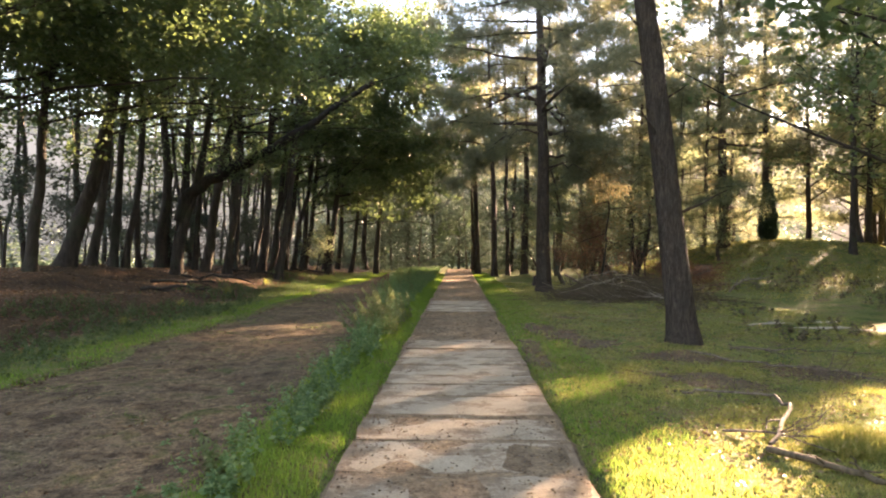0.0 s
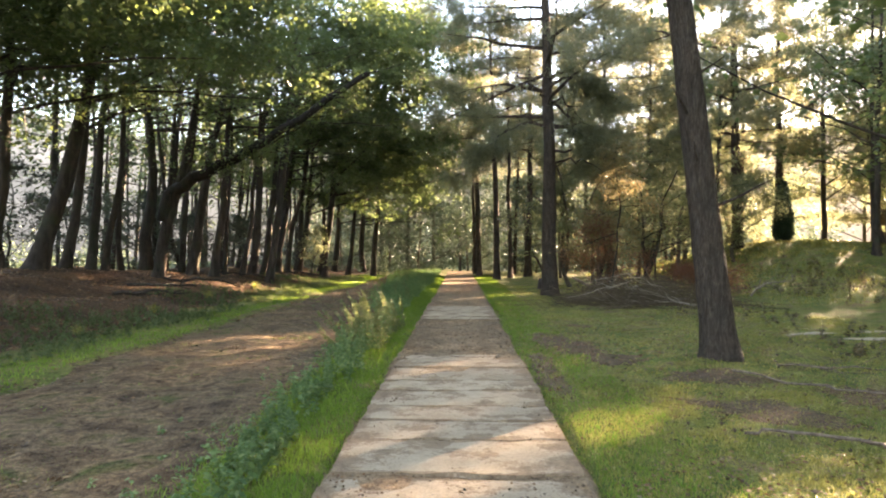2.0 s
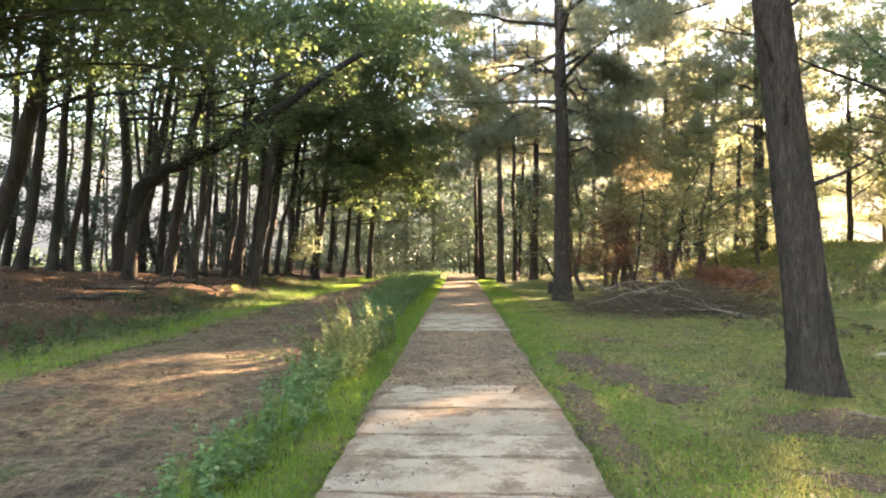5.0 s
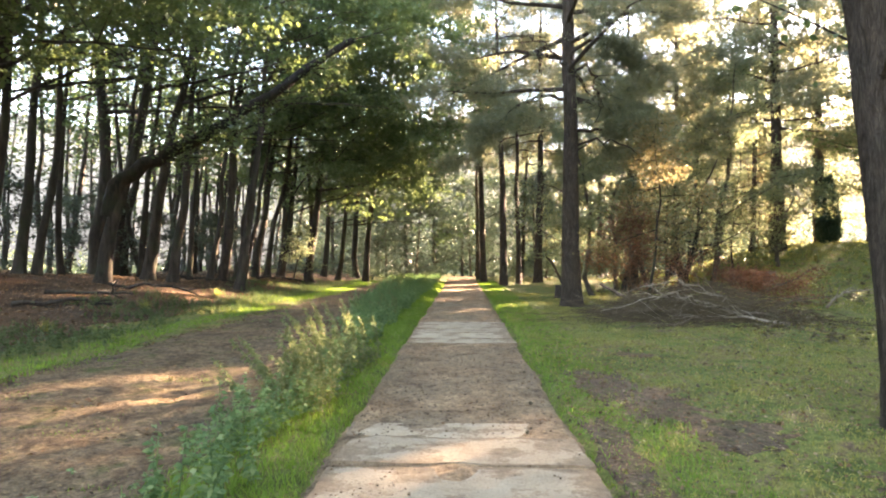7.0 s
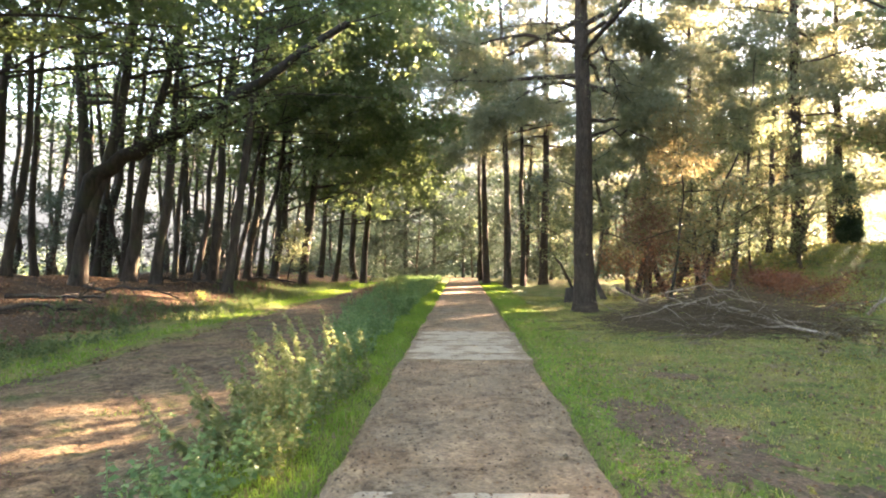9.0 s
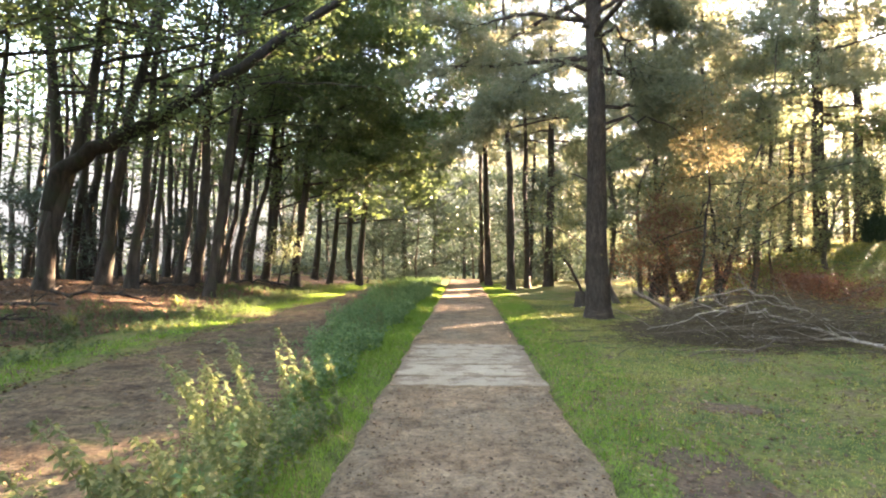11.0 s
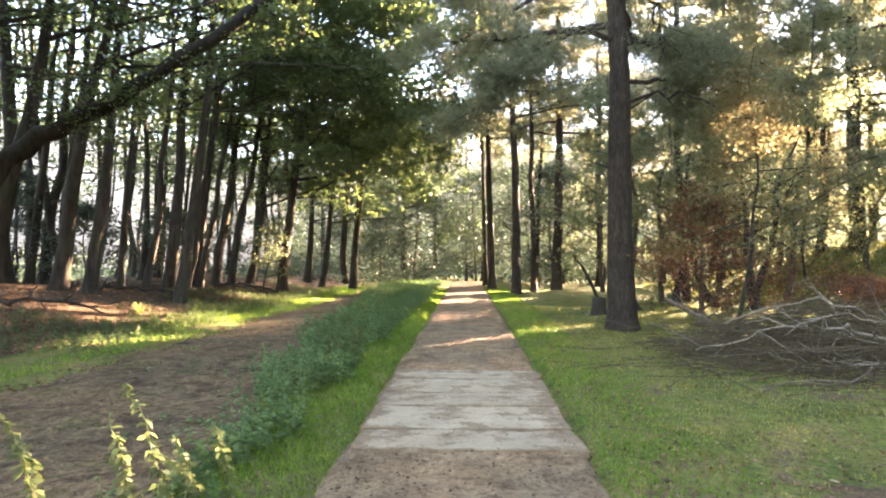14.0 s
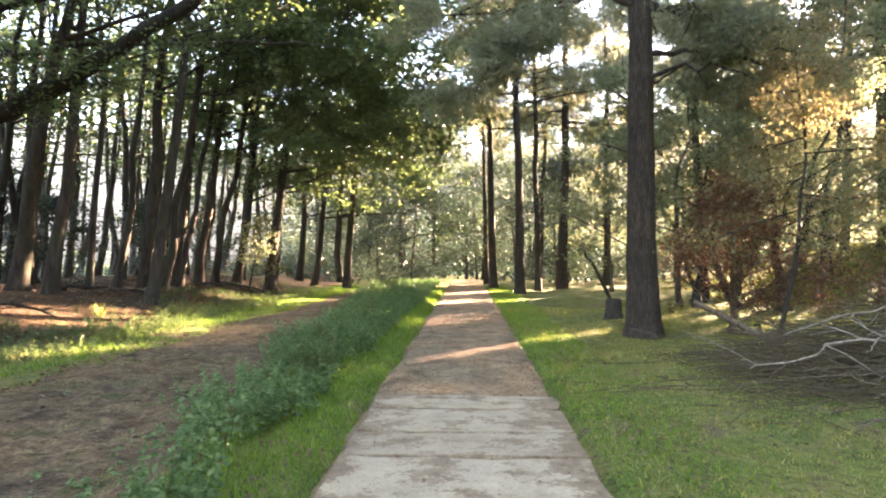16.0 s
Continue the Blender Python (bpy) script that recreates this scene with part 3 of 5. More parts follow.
def bare_patch(x, y, rx, ry, seed, mat=None, label="patch of bare brown soil in the grass"):
    r = np.random.default_rng(seed)
    a = np.linspace(0, 2 * np.pi, 40, endpoint=False)
    rag = 1 + 0.2 * np.sin(2 * a + seed) + 0.14 * np.sin(5 * a + 2 * seed) + 0.16 * r.standard_normal(40)
    V = []
    for f, dz in ((0.05, 0.012), (0.4, 0.014), (0.75, 0.012), (0.92, 0.004), (1.0, -0.03)):
        X, Y = x + rx * f * rag * np.cos(a), y + ry * f * rag * np.sin(a)
        V.append(np.stack([X, Y, ground_height(X, Y) + dz], 1))
    i, j = np.meshgrid(np.arange(4), np.arange(40), indexing="ij")
    F = np.stack([i * 40 + j, (i + 1) * 40 + j, (i + 1) * 40 + (j + 1) % 40, i * 40 + (j + 1) % 40], -1).reshape(-1, 4)
    F = np.concatenate([F, [[0, 10, 20, 30]]])
    return tagged(part("bare_soil", mesh_arrays("bare_soil", np.concatenate(V), F), mat or M_SOILPATCH, shade=True), label, "bare soil", kind="structure")


PATCHES = [(2.05, 12.6, 0.55, 1.2), (1.75, 13.5, 0.4, 0.6), (1.3, 10.6, 0.25, 0.9), (2.5, 11.2, 0.5, 0.45), (3.6, 10.1, 0.8, 0.5), (2.9, 15.6, 0.4, 0.3), (1.28, 9.3, 0.2, 0.9), (3.4, 8.3, 0.9, 0.6), (5.2, 9.0, 0.8, 0.7), (-3.6, 15.0, 0.5, 0.9)]
M_SAND = earth("pale_sand", [(0.3, (0.3, 0.25, 0.18)), (0.7, (0.5, 0.43, 0.33))], 4.0, 24, 0.7, bumpy=0.03)
M_SOILPATCH = earth("bare_brown_soil", [(0.3, (0.075, 0.05, 0.034)), (0.46, (0.15, 0.1, 0.066)), (0.58, (0.115, 0.088, 0.05)), (0.7, (0.09, 0.095, 0.036))], 4.5, 16, 1.0, bumpy=0.06, grit=0.6)
for i, p in enumerate(PATCHES):
    bare_patch(*p, 3 + i)
for i, p in enumerate([(7.1, 13.9, 0.45, 0.12), (8.0, 13.3, 0.55, 0.16), (9.2, 12.9, 0.9, 0.24), (8.5, 14.2, 0.5, 0.1), (7.6, 14.5, 0.3, 0.08)]):
    bare_patch(*p, 20 + i, M_SAND, "streak of pale sand in the grass")

# misty distance all round, far beyond the trees; its haze is painted as glow
m, n, l, b = material("glowing_haze")
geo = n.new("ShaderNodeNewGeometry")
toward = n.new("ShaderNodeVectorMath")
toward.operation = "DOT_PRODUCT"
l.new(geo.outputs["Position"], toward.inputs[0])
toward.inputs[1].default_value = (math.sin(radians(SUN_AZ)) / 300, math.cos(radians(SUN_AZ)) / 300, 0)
# haze brightens towards the sun by colour, lit by no lamp
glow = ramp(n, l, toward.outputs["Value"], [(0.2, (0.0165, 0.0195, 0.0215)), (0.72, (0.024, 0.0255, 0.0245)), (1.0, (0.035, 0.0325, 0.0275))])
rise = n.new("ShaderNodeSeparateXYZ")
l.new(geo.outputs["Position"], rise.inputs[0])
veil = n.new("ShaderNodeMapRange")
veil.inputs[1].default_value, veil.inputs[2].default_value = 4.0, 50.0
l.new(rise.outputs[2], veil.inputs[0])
# the painted haze doubles with height to blend into the sky
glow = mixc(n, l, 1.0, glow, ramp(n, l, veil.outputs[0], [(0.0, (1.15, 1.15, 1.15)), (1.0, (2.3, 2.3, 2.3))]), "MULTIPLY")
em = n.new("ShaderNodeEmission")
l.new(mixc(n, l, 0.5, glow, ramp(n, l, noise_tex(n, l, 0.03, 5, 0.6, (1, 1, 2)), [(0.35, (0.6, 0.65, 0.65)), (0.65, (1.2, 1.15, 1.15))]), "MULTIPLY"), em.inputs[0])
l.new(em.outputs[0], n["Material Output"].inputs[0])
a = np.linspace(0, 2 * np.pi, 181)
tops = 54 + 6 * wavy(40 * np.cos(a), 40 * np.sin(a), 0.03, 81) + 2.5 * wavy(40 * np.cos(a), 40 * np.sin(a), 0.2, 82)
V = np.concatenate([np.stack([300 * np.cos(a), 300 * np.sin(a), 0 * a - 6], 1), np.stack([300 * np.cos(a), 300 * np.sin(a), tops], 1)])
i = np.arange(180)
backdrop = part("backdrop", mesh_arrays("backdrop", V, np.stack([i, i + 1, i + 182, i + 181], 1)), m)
tagged(backdrop, "glowing ring of painted haze standing for distant woods round the heath", "backdrop", kind="structure")

# ---- left wood: oaks with many dark stems ----
OAK_LABEL = "dark oak with a bare stem on the leaf-strewn bank"
rng = np.random.default_rng(41)
EDGE_OAKS = [
    # x, y, height, radius, lean x, lean y, crown base, spread, leaves
    (-12.95, 27.0, 13, 0.25, 2.2, 0.1, 7.5, 4.2, 7000), (-15.6, 31.0, 15, 0.31, 0.4, 0.2, 7.0, 4.4, 7000), (-16.0, 33.5, 14, 0.22, 0.5, 0.1, 7.0, 3.8, 5000),
    (-12.7, 29.6, 14, 0.25, 2.4, 0.2, 7.4, 4.2, 7000), (-11.5, 29.3, 14, 0.2, 0.6, 0.2, 7.2, 3.8, 6000), (-11.9, 31.6, 14, 0.12, 0.2, 0.1, 7.4, 3.0, 3000), (-11.0, 31.5, 13, 0.13, 1.4, 0.1, 6.6, 3.4, 4000),
    (-11.25, 33.7, 15, 0.24, 0.9, 0.2, 7.2, 4.2, 6000), (-10.9, 34.2, 14, 0.16, 1.9, 0.1, 7.4, 3.2, 4000), (-11.3, 35.9, 15, 0.2, 1.5, 0.2, 7.0, 4.2, 6000), (-10.95, 35.6, 14, 0.13, 2.6, 0.1, 7.4, 3.0, 3000),
    (-10.85, 37.0, 14, 0.19, 2.2, 0.2, 6.4, 4.0, 6000), (-10.6, 38.0, 14, 0.16, 2.6, 0.1, 6.2, 3.6, 5000), (-11.4, 38.6, 14, 0.14, 0.6, 0.1, 6.4, 3.2, 4000),
    (-11.1, 42.0, 14, 0.22, 1.2, 0.2, 4.6, 5.0, 8000), (-9.9, 43.5, 14, 0.16, 0.8, 0.1, 4.6, 4.2, 6000),
    (-7.8, 50.0, 15, 0.24, 0.5, -0.2, 3.8, 5.4, 10000), (-9.6, 47.0, 15, 0.2, 0.2, 0, 3.6, 4.6, 8000), (-4.6, 57.0, 14, 0.22, 0.4, 0, 2.8, 5.0, 9000),
    (-15.0, 22.3, 14, 0.32, 4.4, 0.2, 5.6, 5.0, 10000), (-15.3, 26.0, 14, 0.2, 0.8, 0.1, 6.4, 4.0, 6000), (-14.9, 26.3, 14, 0.15, 2.4, 0.1, 6.6, 3.6, 5000), (-15.3, 28.2, 14, 0.13, 0.4, 0.1, 7.0, 3.0, 3000),
    (-14.4, 32.2, 14, 0.16, 1.2, 0.1, 7.2, 3.2, 4000), (-16.6, 20.6, 13, 0.2, 1.0, 0.3, 5.6, 4.4, 7000), (-15.4, 17.6, 13, 0.22, 2.2, 0.4, 5.2, 5.0, 9000),
    (-15.0, 13.2, 13, 0.22, 2.6, 0.5, 4.8, 5.2, 11000), (-14.0, 9.6, 12, 0.2, 1.6, 0.5, 4.6, 4.8, 8000), (-13.4, 6.0, 12, 0.2, 1.4, 0.6, 4.6, 4.6, 6000),
]
for i, (x, y, h, r, lx, ly, b, s, nl) in enumerate(EDGE_OAKS):
    broadleaf("oak_tree", x, y, h, r, 100 + i, OAK_LABEL, "oak tree", (lx, ly), b + (0.8 if 12 < y < 36 else 0.3), s, 12, int(nl * (0.52 if 24 < y < 34 else 0.8 if y < 24 else 0.6)), 0.13, pull=(0.35, 0), rise=0.45, group="oaks along the bank", split=True, wob=0.085, low=0.25, sigma=0.27, clump=0.38)
# big crowns that hang over the track; one out of view only adds shade
DOMES = [
    # x, y, height, radius, crown base, spread, leaves, dome centre, dome radii, leaf masses, leaf length
    (-8.5, 38.8, 15, 0.24, 6.0, 5.0, 37000, (-4.7, 37.0, 10.4), (5.8, 5.0, 6.0), 150, 0.205),
    (-9.3, 30.5, 15, 0.19, 9.0, 4.0, 15000, (-6.4, 31.0, 12.6), (4.2, 4.6, 3.8), 70, 0.16),
    (-14.2, 19.4, 13, 0.19, 5.6, 6.5, 40000, (-9.0, 17.5, 9.0), (5.6, 4.2, 4.0), 110, 0.14),
    (-15.2, 24.2, 15, 0.2, 6.0, 6.5, 12000, (-11.9, 21.4, 8.8), (5.0, 2.6, 3.4), 60, 0.14),
    (-14.6, 15.2, 13, 0.2, 5.0, 6.5, 28000, (-12.4, 15.6, 8.2), (5.0, 4.2, 3.8), 100, 0.14),
    (-13.8, 11.6, 12.5, 0.19, 4.8, 6.5, 32000, (-8.4, 11.6, 8.0), (5.4, 4.2, 3.8), 110, 0.13),
    # unseen oak, added to shade the track and the ground nearby
    (-13.6, 6.2, 12.5, 0.19, 4.8, 4.0, 20000, (-8.8, 6.2, 8.8), (3.8, 3.8, 3.4), 80, 0.14),
    (-10.4, 39.8, 12, 0.2, 4.0, 5.0, 30000, (-6.6, 37.6, 6.9), (5.0, 4.2, 4.5), 95, 0.175),
    (-6.0, 43.0, 18, 0.2, 8.0, 4.0, 18000, (-2.4, 42.5, 13.5), (4.2, 4.0, 5.0), 70, 0.19),
    (-8.2, 45.0, 12, 0.18, 4.0, 4.5, 20000, (-4.6, 43.5, 7.0), (3.7, 3.2, 3.4), 70, 0.185),
]
for i, (x, y, h, r, b, s, nl, c, q, k, size) in enumerate(DOMES):
    broadleaf("oak_tree", x, y, h, r, 160 + i, "spreading oak with a dense dark crown hanging over the track", "oak tree", (1.4, 0), b, s, 16, nl, size, pull=(0.7, -0.1), rise=0.5, low=0.1, group="oaks along the bank", split=True, dome=(c, q, k), sigma=0.3)
for i in range(74):
    y = rng.uniform(10, 62)
    x = -17.4 + 3.4 * float(smooth(26, 36, y)) - 14 * rng.uniform(0, 1) ** 1.2
    broadleaf("oak_tree", x, y, rng.uniform(12, 16), rng.uniform(0.09, 0.19), 200 + i, "thin dark oak stem standing deep in the wood", "oak tree", (rng.uniform(-1.2, 1.8), rng.uniform(-0.5, 0.5)),
              rng.uniform(5.4, 9.2), 3.2, 9, 700, 0.22, sigma=0.45, group="oaks deep in the wood", sides=6, twig=2, wob=0.09, low=0.4)
for i, (x, y, h, s) in enumerate([(-16.8, 32.6, 4.6, 2.0), (-15.2, 34.6, 3.2, 1.6), (-18.5, 29.0, 4.2, 2.0), (-17.6, 24.5, 4.6, 2.1), (-13.6, 38.5, 3.4, 1.5), (-14.0, 44.0, 4.2, 2.0), (-20.5, 36.0, 4.8, 2.2)]):
    broadleaf("shrub", x, y, h, 0.05, 170 + i, "dark green shrub growing in the shade between the stems", "bush", (0.2, 0), 0.5, s, 16, 3600, 0.13, M_SHADEDHAZYLEAF, M_OAKBARK, sigma=0.22, wob=0.12, group="shrubs in the wood", sides=6, carve=False)
broadleaf("sapling", -9.2, 38.2, 3.0, 0.04, 180, "thin oak sapling with sunlit yellow-green leaves", "sapling", (0.2, 0), 0.6, 1.1, 12, 1500, 0.13, M_GREENLEAF, M_OAKBARK, sigma=0.2, wob=0.1, sides=6, carve=False)
# the long crooked limb of the oak at the bank's bend
def long_limb(points, thick, seed, leaves):
    r = np.random.default_rng(seed)
    pts = np.array(points, float)
    s = np.linspace(0, 1, 18)
    ln = np.stack([np.interp(s, np.linspace(0, 1, len(pts)), pts[:, i]) for i in range(3)], 1)
    ln[1:-1] = (ln[:-2] + 2 * ln[1:-1] + ln[2:]) / 4
    ln[2:] += r.standard_normal((16, 3)) * 0.045
    T, C = Tubes(), []
    T.add(ln, np.linspace(thick, 0.11, 18), 12, r, 0.06)
    for k in range(16):
        j = r.integers(6, 18)
        e = unit(r.standard_normal(3) * np.array([0.7, 0.6, 0.5]) + np.array([0.5, 0, 0.1]))
        tl = r.uniform(0.6, 1.8)
        T.add(bend(ln[j], ln[j] + e * tl, 5, 0.06, r), np.linspace(0.035, 0.008, 5), 5)
        C += [ln[j] + e * tl * u for u in (0.5, 0.75, 1.0)]
    C = np.array(C)
    P = C[r.integers(0, len(C), leaves)] + r.standard_normal((leaves, 3)) * np.array([0.35, 0.35, 0.22])
    V, F = blades(P[shaded(P)], np.full(shaded(P).sum(), 0.14), r)
    return T, V, F


bend_oak = bpy.data.objects["oak_tree"]
T, V, F = long_limb([(-12.72, 27.0, 3.0), (-12.5, 27.0, 4.15), (-11.75, 27.0, 4.68), (-10.8, 27.0, 5.2), (-9.3, 27.0, 5.96), (-7.8, 27.0, 6.74), (-6.35, 27.0, 7.75), (-4.9, 27.0, 8.65), (-3.8, 27.0, 9.4)], 0.3, 77, 3000)
limb = part("limb", T.mesh("limb", bend_oak.location), M_LIMBBARK, bend_oak, "long crooked limb reaching over the track", shade=True)
part("leaves", mesh_arrays("leaves", V - np.array(bend_oak.location), F), M_OAKLEAF, limb)

# ---- right side: pines ----
PINE_LABEL = "tall Scots pine with furrowed grey-brown stem"
pine("pine_tree", 4.3, 11.45, 17, 0.262, 301, PINE_LABEL + " on mossy grass", (-1.75, 0.4), 7.2, 3.4, 16, 2600, stubs=6, count=9, needle=0.16, width=0.014, wob=0.008)
pine("pine_tree", 3.62, 25.4, 18, 0.31, 302, PINE_LABEL + " beside the path", (-0.4, 0.2), 6.8, 5.4, 32, 10500, stubs=6, count=9, needle=0.18, width=0.017,
     arms=[([(3.5, 25.4, 6.7), (2.6, 25.0, 6.75), (1.7, 24.6, 6.2), (0.9, 24.2, 5.5), (0.1, 23.9, 4.6)], 0.07, 750),
           ([(3.6, 25.4, 5.6), (4.8, 25.2, 5.7), (5.9, 25.0, 5.3), (7.2, 24.8, 4.5)], 0.06, 1100),
           ([(3.6, 25.4, 6.6), (4.9, 25.9, 6.8), (6.3, 26.3, 6.3), (7.3, 26.6, 5.4)], 0.06, 500),
           ([(3.6, 25.4, 5.2), (4.4, 24.8, 5.3), (5.2, 24.4, 4.9), (6.2, 24.0, 4.0)], 0.05, 350),
           ([(3.45, 25.4, 7.8), (3.1, 25.3, 8.1), (2.6, 25.2, 8.55), (1.8, 25.2, 8.8)], 0.06, 40),
           ([(3.6, 25.4, 8.2), (4.2, 25.2, 8.6), (4.8, 25.2, 8.56), (5.5, 25.2, 8.1), (6.4, 25.2, 7.5)], 0.075, 750),
           ([(3.6, 25.4, 7.5), (4.08, 25.1, 7.85), (4.33, 25.1, 7.0), (4.5, 25.0, 6.4)], 0.055, 60)])
for i, (x, y, h, r, lx) in enumerate([(1.4, 43.2, 17, 0.2, -0.5), (2.33, 39.0, 17, 0.2, -0.6), (3.4, 41.5, 17, 0.15, -0.3), (4.6, 42.0, 18, 0.24, 0.1), (1.2, 48.5, 16, 0.14, -0.4), (4.1, 47, 17, 0.13, 0.8)]):
    pine("pine_tree", x, y, h, r, 310 + i, PINE_LABEL + " in a row", (lx, 0), 8.0, 3.4, 20, 2200, group="pines in a row", count=8, needle=0.2, width=0.022, sigma=0.4)
for i, (x, y, h, r, b) in enumerate([(16.1, 36.6, 19, 0.3, 6.0), (15.5, 38.2, 17, 0.15, 6), (21.6, 42.5, 17, 0.28, 6), (20, 55, 18, 0.22, 4), (27, 52, 18, 0.25, 3.5), (18, 62, 19, 0.24, 4),
                                     (30, 44, 16, 0.26, 3), (10.6, 52, 18, 0.2, 5), (35, 52, 18, 0.25, 3), (26, 60, 19, 0.2, 3), (8.0, 33.6, 17, 0.15, 7.5), (11.8, 39.6, 18, 0.17, 7.5), (7.4, 45, 19, 0.18, 7), (14.5, 47, 19, 0.18, 7)]):
    pine("pine_tree", x, y, h, r, 330 + i, PINE_LABEL + " near the mound", (rng.uniform(-0.5, 0.5), 0), b, 4.2, 22, 2700, group="pines round the mound", width=0.034, sigma=0.45, count=8, needle=0.24)

# ---- right side: broadleaved trees and bushes ----
for i, (x, y, h, s, nl) in enumerate([(5.75, 24.4, 5.9, 1.0, 7000), (10.4, 33.5, 8, 2.3, 8000), (13.2, 35.2, 7, 2.0, 5000), (18.5, 44, 8, 2.4, 6000)]):
    broadleaf("birch_tree", x, y, h, 0.045, 400 + 7 * i, "slender birch with hanging yellow autumn leaves", "birch tree", (0.2, -0.3), 2.6, s, 14, nl, 0.075, M_BIRCHLEAF if i in (0, 3) else M_GREENLEAF, M_OAKBARK, wob=0.12, rise=0.2, sigma=0.28, droop=0.9, low=0.5, split=True, group="birches", carve=False)
for i, (x, y, h, s) in enumerate([(10.9, 32.2, 10.5, 2.6), (13.4, 37.6, 13, 3.0)]):
    broadleaf("birch_tree", x, y, h, 0.11, 900 + i, "tall thin birch with sparse yellowing leaves", "birch tree", (0.8, 0), 2.6, s, 20, 9000, 0.1, M_GREENLEAF, M_BIRCHBARK, rise=0.45, sigma=0.26, clump=0.55, droop=0.6, low=0.2, wob=0.14, split=True, group="birches", carve=False)
broadleaf("dead_conifer", 5.6, 26.0, 3.5, 0.07, 402, "withered reddish-brown bush behind the branch pile", "bush", (0.1, 0), 0.25, 1.2, 26, 13000, 0.075, M_DEADLEAF, M_DEADWOOD, rise=0.5, sigma=0.2, wide=0.4)
broadleaf("dead_bush", 8.9, 24.4, 1.0, 0.04, 403, "low withered reddish-brown bush beside the branch pile", "bush", (0, 0), 0.15, 1.5, 20, 9000, 0.07, M_DEADLEAF, M_DEADWOOD, rise=0.35, sigma=0.24, wide=0.4)
for i, (x, y, h, b, s, nl) in enumerate([(5.2, 29.5, 7, 1.2, 2.4, 7000), (7.0, 33.0, 8, 1.6, 2.8, 8000), (9.5, 38, 9, 1.6, 3, 7000), (6.5, 40, 8, 1.4, 3, 7000), (14.4, 33.4, 4.4, 1.5, 2.2, 5000), (13.5, 40, 8, 2, 3, 6000),
                                        (11, 45, 9, 1.2, 3.4, 4500), (8, 47, 9, 1.0, 3.4, 4500), (17, 47, 9, 2, 3.4, 4500), (22, 50, 10, 2, 3.6, 4500), (28, 40, 8, 1.5, 3.4, 4500), (33, 47, 9, 1.5, 4, 5000)]):
    broadleaf("young_oak", x, y, h, 0.09, 410 + i, "young oak with sunlit green and yellowing leaves", "oak tree", (rng.uniform(-0.8, 0.8), 0), b, s, 15, int(nl * 0.95), 0.11, M_GREENLEAF, M_BIRCHBARK, sigma=0.24, wob=0.2, clump=0.5, group="young oaks")
for i, (x, y, h, lx) in enumerate([(8.9, 30.4, 5.5, 0.9), (9.2, 30.6, 5, -0.7), (8.2, 31.2, 5.2, -1.0), (6.9, 31.2, 5, 0.6)]):
    broadleaf("crooked_tree", x, y, h, 0.13, 440 + i, "small crooked tree with a dark twisted stem", "tree", (lx, 0), 1.8, 2.0, 9, 1600, 0.1, M_GREENLEAF, M_OAKBARK, wob=0.2, sigma=0.35, split=True, group="crooked trees")

for i, (x, y, h, s) in enumerate([(-3.2, 50, 7, 3.2), (3.0, 52, 8, 3.4), (6.2, 50, 8, 3.4), (-6.2, 55, 8, 3.4), (0.8, 58, 9, 3.6), (9.6, 55, 9, 3.6), (13, 58, 10, 4), (-11, 57, 9, 3.6), (17, 53, 9, 3.6), (5.0, 46.5, 7, 2.6), (25, 56, 10, 4), (10.2, 36, 8, 2.6), (14.6, 44, 9, 3.2)]):
    # left of x = 7: the leaf copy with shade and haze coloured in
    broadleaf("young_oak", x, y, h, 0.1, 480 + i, "young oak at the far end of the avenue", "oak tree", (0, 0), 0.5, s, 15, 5600 if x < 7 else 3000, 0.165, M_SHADEDHAZYLEAF if x < 7 else M_GREENLEAF, M_BIRCHBARK, sigma=0.5, wob=0.08, group="young oaks", sides=6, twig=3)
# far woods that close the avenue
for i, (x, y, h, s) in enumerate([(-2.5, 62, 15, 5), (1.5, 66, 18, 6), (5.5, 62, 17, 5.5), (10, 66, 18, 6), (-8, 62, 16, 5.5), (-13, 66, 16, 6), (15, 70, 19, 6.5), (0, 76, 20, 7), (-7, 78, 19, 7), (7, 78, 20, 7), (22, 70, 19, 7), (30, 66, 19, 7), (39, 60, 18, 7), (-19, 72, 17, 6)]):
    # left of x = 8 the leaves carry painted shade and haze
    broadleaf("oak_tree", x, y, h, 0.2, 450 + i, "distant oak closing the avenue", "oak tree", (0, 0), 1.0, s, 17, 9000 if x < 9 else 3600, 0.25, M_SHADEDHAZYLEAF if x < 8 else M_GREENLEAF, sigma=0.65, group="far oaks", sides=7, twig=3)

broadleaf("oak_tree", 20.0, 30.8, 15, 0.17, 498, "slender oak on the flank of the mound", "oak tree", (0.3, 0), 5.0, 4.2, 14, 6500, 0.17, M_GREENLEAF)
broadleaf("oak_tree", 23.5, 35.5, 17, 0.18, 499, "slender oak on the flank of the mound", "oak tree", (-0.3, 0), 5.0, 4.2, 14, 6500, 0.17, M_GREENLEAF)
for i, (x, y, h) in enumerate([(26, 38.5, 19), (28.5, 43.5, 20), (33, 47.5, 21), (30.5, 39.5, 19), (37, 53, 22), (24.5, 42.5, 17), (21.5, 48, 20), (17.5, 51, 19)]):
    broadleaf("oak_tree", x, y, h, 0.2, 470 + i, "tall oak behind the mound", "oak tree", (0, 0), 3.5, 4.8, 20, 9000, 0.19, M_GREENLEAF, sigma=0.4, clump=0.5, group="oaks behind the mound", sides=7, twig=3)
